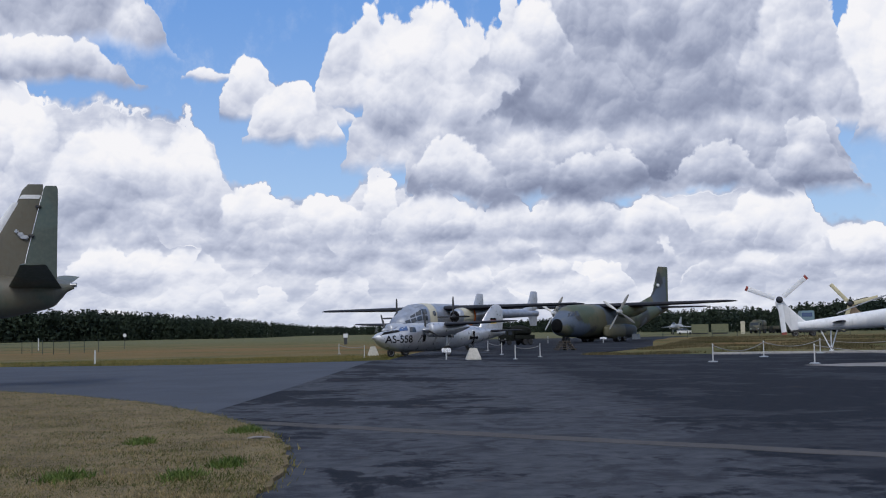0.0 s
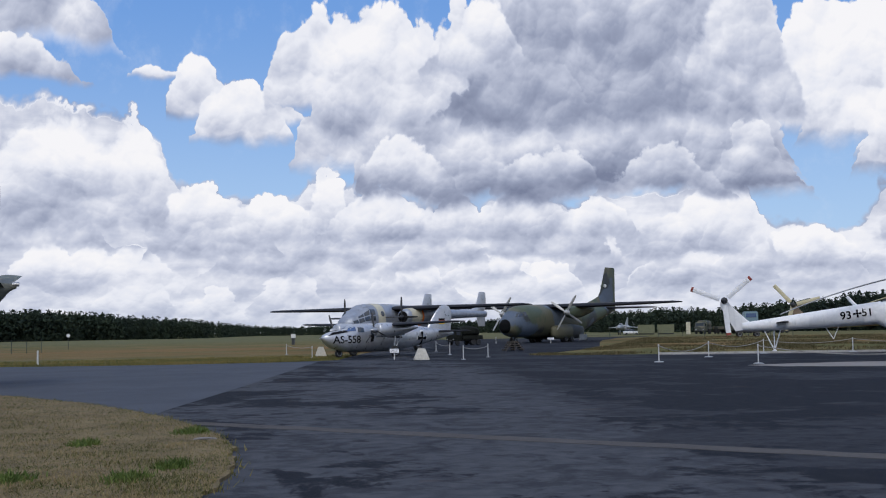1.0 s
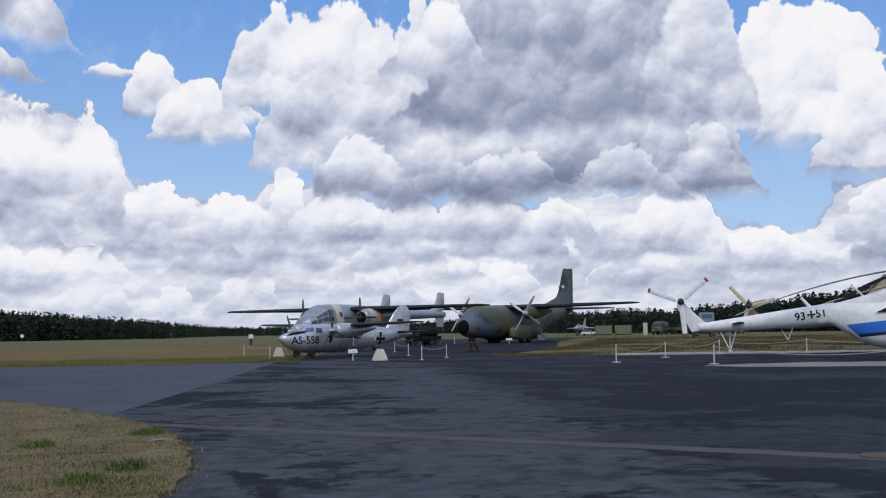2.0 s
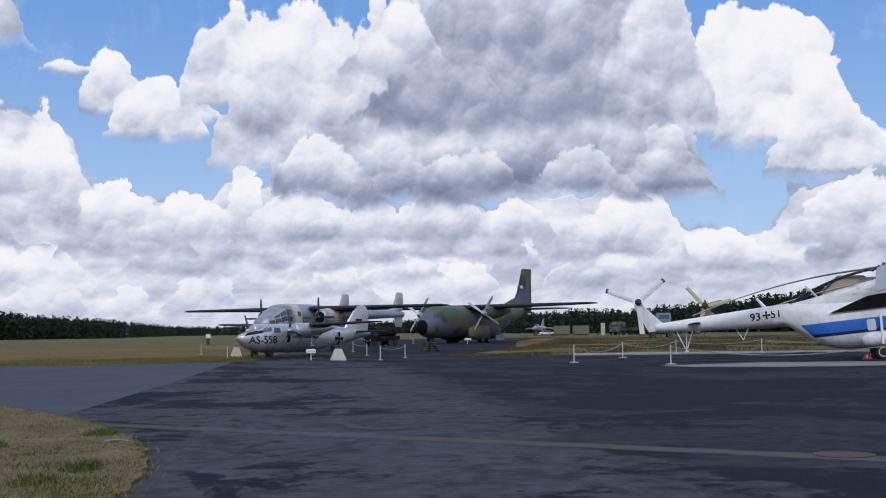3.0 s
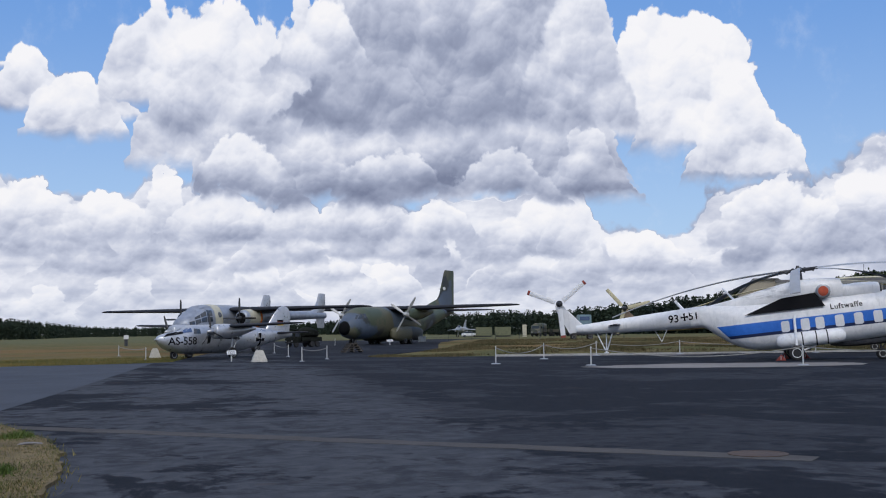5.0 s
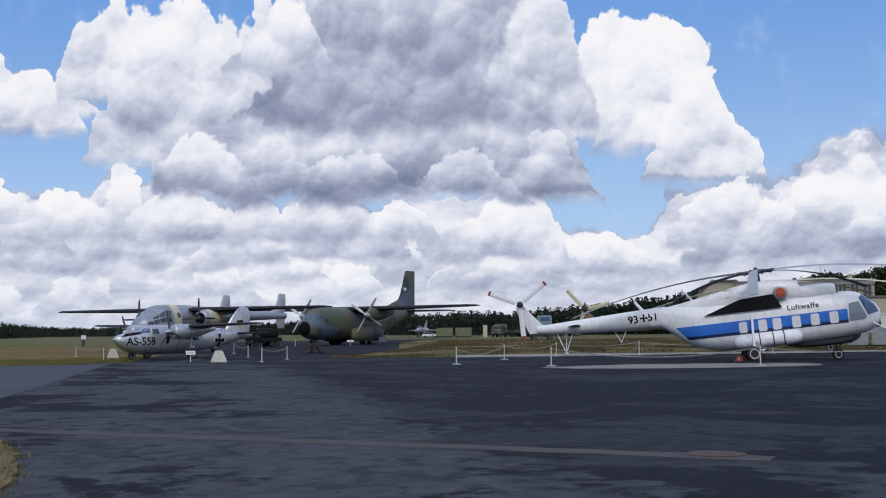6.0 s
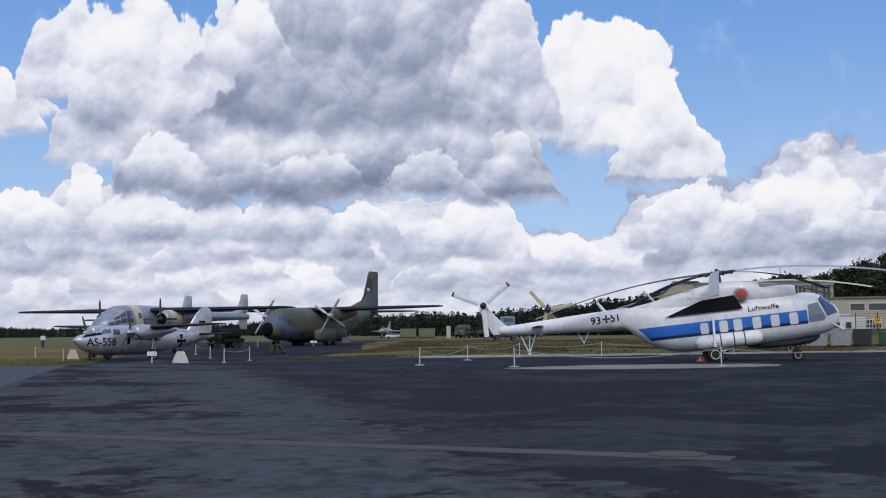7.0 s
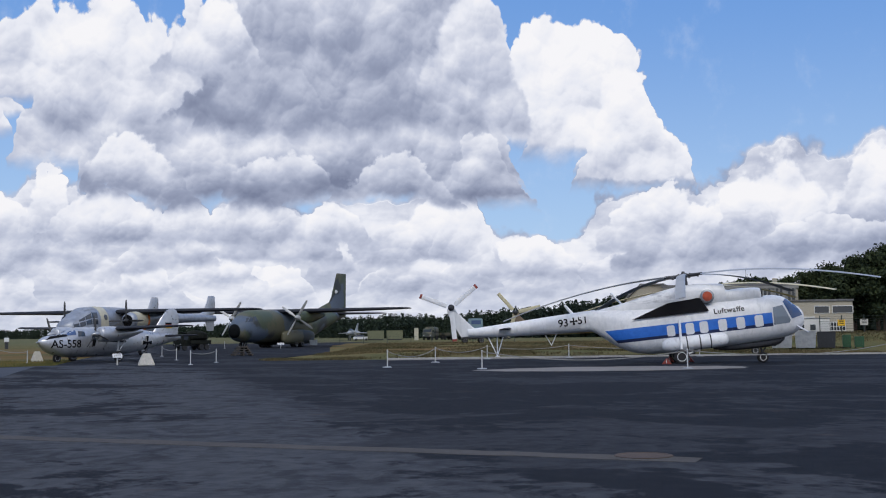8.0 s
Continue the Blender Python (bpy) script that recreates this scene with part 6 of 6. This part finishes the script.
# ---------- buildings ----------
def building():
    yaw = -30.0
    g = 1.1
    b = thing("apron_building", pose(73.3, 129.1, g - 0.2, 0, 0, yaw), "beige two-storey airfield building with ribbed grey upper block", "building")
    # upper block with upright ribs between windows
    w, dpt, h = 16.2, 9.0, 6.3
    wall = part("wall", block((w, dpt, h), (0, dpt / 2, 0), 0.03), M_STUCCO, b)
    part("roof", block((w + 0.5, dpt + 0.5, 0.3), (0, dpt / 2, h), 0.04), M_ROOF, b)
    n = 34
    for k in range(n):
        x = -w / 2 + 0.35 + (w - 0.7) * k / (n - 1)
        part("rib", block((0.14, 0.22, 2.6), (x, -0.08, 3.6), 0.01), M_CLAD, wall)
        if k < n - 1:
            part("pane", block(((w - 0.7) / (n - 1) - 0.16, 0.06, 2.3), (x + (w - 0.7) / (n - 1) / 2, -0.02, 3.75), 0), M_PANE if k % 3 else M_CLAD, wall)
    part("fascia", block((w + 0.2, 0.2, 0.35), (0, -0.12, 5.95), 0.02), M_CLAD, wall)
    # older gabled part to one side
    gb = bmesh.new()
    vs = [[gb.verts.new((x, y, z)) for x, z in ((-13.0, 0), (-8.15, 0), (-8.15, 6.7), (-11.0, 6.7), (-13.0, 4.8))] for y in (1.5, 9.0)]
    gb.faces.new(vs[0][::-1]), gb.faces.new(vs[1])
    for k in range(5):
        gb.faces.new((vs[0][k], vs[0][(k + 1) % 5], vs[1][(k + 1) % 5], vs[1][k]))
    part("gable", gb, M_STUCCO, b)
    rf = bmesh.new()
    q = [[rf.verts.new((x, y, z)) for x, z in ((-13.2, 4.7), (-11.05, 6.74), (-8.1, 6.74), (-8.1, 6.9), (-11.1, 6.92), (-13.35, 4.82))] for y in (1.2, 9.2)]
    rf.faces.new(q[0][::-1]), rf.faces.new(q[1])
    for k in range(6):
        rf.faces.new((q[0][k], q[0][(k + 1) % 6], q[1][(k + 1) % 6], q[1][k]))
    part("gable_roof", rf, M_ROOF, b)
    part("roof_aerial", rod((2, 4, 6.5), (2, 4, 8.6), 0.03), M_DARKMETAL, b)
    part("chimney", block((0.6, 0.6, 0.9), (5.5, 5, 6.5), 0.03), M_STUCCO, b)
    # low wing in front
    lw = thing("low_wing_building", pose(77.0, 116.6, g - 0.2, 0, 0, yaw - 2), "low beige flat-roofed building wing with gridded windows", "building")
    wall2 = part("wall", block((8.2, 7.0, 4.1), (0, 3.5, 0), 0.03), M_STUCCO, lw)
    part("roof", block((8.5, 7.3, 0.22), (0, 3.5, 4.1), 0.03), M_ROOF, lw)

    def window(x, z, ww, hh, nx, nz, host, name="window"):
        f = part(name, block((ww + 0.1, 0.08, hh + 0.1), (x, -0.02, z - 0.05), 0.01), M_FRAME, host)
        for i in range(nx):
            for j in range(nz):
                part("pane", block((ww / nx - 0.07, 0.05, hh / nz - 0.07), (x - ww / 2 + ww / nx * (i + 0.5), -0.05, z + hh / nz * j + 0.035), 0), M_PANE, f)
    window(-2.9, 2.75, 2.3, 0.75, 6, 2, wall2)
    window(0.75, 2.75, 1.6, 0.8, 1, 1, wall2)
    window(3.0, 2.75, 2.2, 0.8, 1, 1, wall2)
    window(2.3, 0.75, 1.9, 0.95, 6, 2, wall2)
    window(0.35, 0.6, 0.5, 1.1, 1, 2, wall2)
    part("band", block((4.2, 0.12, 0.16), (-2.1, -0.05, 2.2), 0.02), M_FRAME, wall2)
    cab = thing("site_cabin", pose(67.3, 101.8, g - 0.15, 0, 0, yaw - 3), "white office cabin with two small windows", "cabin")
    part("wall", block((4.4, 2.3, 1.95), (-0.9, 1.15, 0), 0.04), M_FRAME, cab)
    part("roof", block((4.5, 2.4, 0.08), (-0.9, 1.15, 1.95), 0.02), M_ZINC, cab)
    for x in (-1.4, -0.3):
        f = part("window", block((0.62, 0.06, 0.66), (x, -0.02, 0.75), 0.01), M_FRAME, cab)
        part("pane", block((0.52, 0.05, 0.56), (x, -0.04, 0.8), 0), M_PANE, f)


building()


def bin_box(x, y, w, d, h, mat, label, lid=True):
    g = land(x, y) + 0.02
    b = thing("waste_container", pose(x, y, g, 0, 0, -32), label, "container")
    part("body", ring_loft([[(sx * w / 2 * f, sy * d / 2 * f, z) for sx, sy in ((-1, -1), (1, -1), (1, 1), (-1, 1))] for z, f in ((0.08, 0.92), (h * 0.5, 0.97), (h, 1.0))]), mat, b)
    for k in range(4):
        part("rib", block((0.06, 0.04, h * 0.85), (-w * 0.36 + w * 0.24 * k, -d / 2 * 0.99, 0.1), 0.01), mat, b)
    if lid:
        part("lid", block((w * 1.03, d * 1.03, 0.1), (0, 0, h), 0.03), mat, b)
    for s in (-1, 1):
        part("caster", lathe([(-0.04, 0.09), (0.04, 0.09)], (s * w * 0.38, -d * 0.36, 0.09), "y", 10), M_RUBBER, b)


bin_box(54.9, 88.2, 1.75, 1.2, 1.35, M_ZINC, "grey sheet-metal waste container", False)
bin_box(56.5, 87.1, 1.7, 1.2, 1.4, M_ZINC, "grey sheet-metal waste container")
bin_box(58.4, 86.9, 1.5, 1.2, 1.35, M_DARKBIN, "dark plastic waste container with lid")
bin_box(60.6, 87.2, 0.7, 0.7, 1.05, M_GREENBIN, "green plastic wheeled bin")
bin_box(61.5, 86.7, 0.8, 0.7, 0.9, M_GREENBIN, "low green plastic bin")
for x, y, mat, ww, label in ((68.7, 99.6, M_YELLOW, 0.72, "yellow warning sign on the fence"), (70.85, 99.0, M_STONE, 0.75, "white notice board on the fence")):
    s = thing("fence_sign", pose(x, y, land(x, y), 0, 0, -33), label, "sign")
    part("board", block((ww, 0.05, 0.6), (0, -0.1, 0.75), 0.02), mat, s)
    part("post", rod((0, 0, 0), (0, 0, 1.8), 0.04), M_FENCE, s)
    for k in range(3):
        part("text_bar", block((ww * 0.6, 0.01, 0.06), (0, -0.135, 0.95 + 0.16 * k), 0), M_DARK_AND_SHADE, s)


# ---------- single trees by the building ----------
def pine(x, y, h, spread, seed):
    rng = np.random.default_rng(seed)
    g = land(x, y)
    t = thing("pine_tree", pose(x, y, g), "tall dark Scots pine with uneven crown", "tree", "pines by the building")
    lean = rng.uniform(-0.03, 0.03, 2) * h
    at_z = lambda f: Vector((lean[0] * f * f, lean[1] * f * f, h * f))
    rings = []
    for f in np.linspace(0, 0.96, 9):
        c, r = at_z(f), 0.024 * h * (1 - f) ** 0.8 + 0.02
        rings.append([c + Vector((math.cos(a) * r, math.sin(a) * r, 0)) for a in [2 * math.pi * i / 8 for i in range(8)]])
    part("trunk", ring_loft(rings), M_BARK, t, smooth=60)
    quads = []
    limbs = []
    for k in range(26):
        f = 0.22 + 0.76 * (k + rng.random()) / 26
        a = rng.uniform(0, 2 * math.pi)
        ln = spread * (1.05 - 0.75 * ((f - 0.22) / 0.78) ** 1.6) * rng.uniform(0.55, 1.15)
        p = at_z(f * 0.96)
        q = p + Vector((math.cos(a) * ln, math.sin(a) * ln, ln * rng.uniform(-0.05, 0.45)))
        limbs.append(rod(p, q, 0.007 * h * (1.1 - f), 0.015, 5))
        for j in range(5):
            c = p.lerp(q, 0.3 + 0.7 * (j + rng.random()) / 5)
            n = 64
            pts = np.array(c) + rng.normal(size=(n, 3)) * np.array([0.5, 0.5, 0.32]) * spread * 0.30
            e1 = rng.normal(size=(n, 3))
            e1 /= np.linalg.norm(e1, axis=1)[:, None]
            e2 = np.cross(e1, rng.normal(size=(n, 3)))
            e2 /= np.linalg.norm(e2, axis=1)[:, None]
            s = 0.20 * rng.uniform(0.5, 1.3, n)[:, None]
            quads.append(np.stack([pts - e1 * s, pts + e2 * s * 0.6, pts + e1 * s, pts - e2 * s * 0.6], 1))
    part("limbs", join(*limbs), M_BARK, t)
    v = np.concatenate(quads).reshape(-1, 3)
    me = bpy.data.meshes.new("crown")
    me.from_pydata(v.tolist(), [], np.arange(len(v)).reshape(-1, 4).tolist())
    me.materials.append(M_PINE_NEAR)
    new("crown", me).parent = t


PINES = [(29.3, 172, 7.6, 2.8), (30.2, 172, 8.0, 3.0), (31.0, 180, 8.2, 3.0), (32.1, 176, 8.0, 2.9), (33.3, 172, 8.6, 3.2), (34.3, 172, 9.4, 3.4), (35.2, 160, 9.8, 3.4), (36.2, 158, 10.4, 3.6),
         (36.9, 166, 11.8, 3.8), (37.7, 158, 12.0, 3.8), (38.4, 165, 13.0, 4.0), (39.4, 158, 13.0, 4.0), (35.6, 148, 7.5, 3.2), (36.5, 144, 7.0, 3.2), (37.4, 146, 7.5, 3.3), (34.6, 150, 7.2, 3.1), (25.6, 240, 9.5, 2.9), (24.6, 250, 9.4, 2.9)]
for k, (a, r, h, sp) in enumerate(PINES):
    pine(r * math.sin(radians(a)), r * math.cos(radians(a)), h, sp, 100 + k)
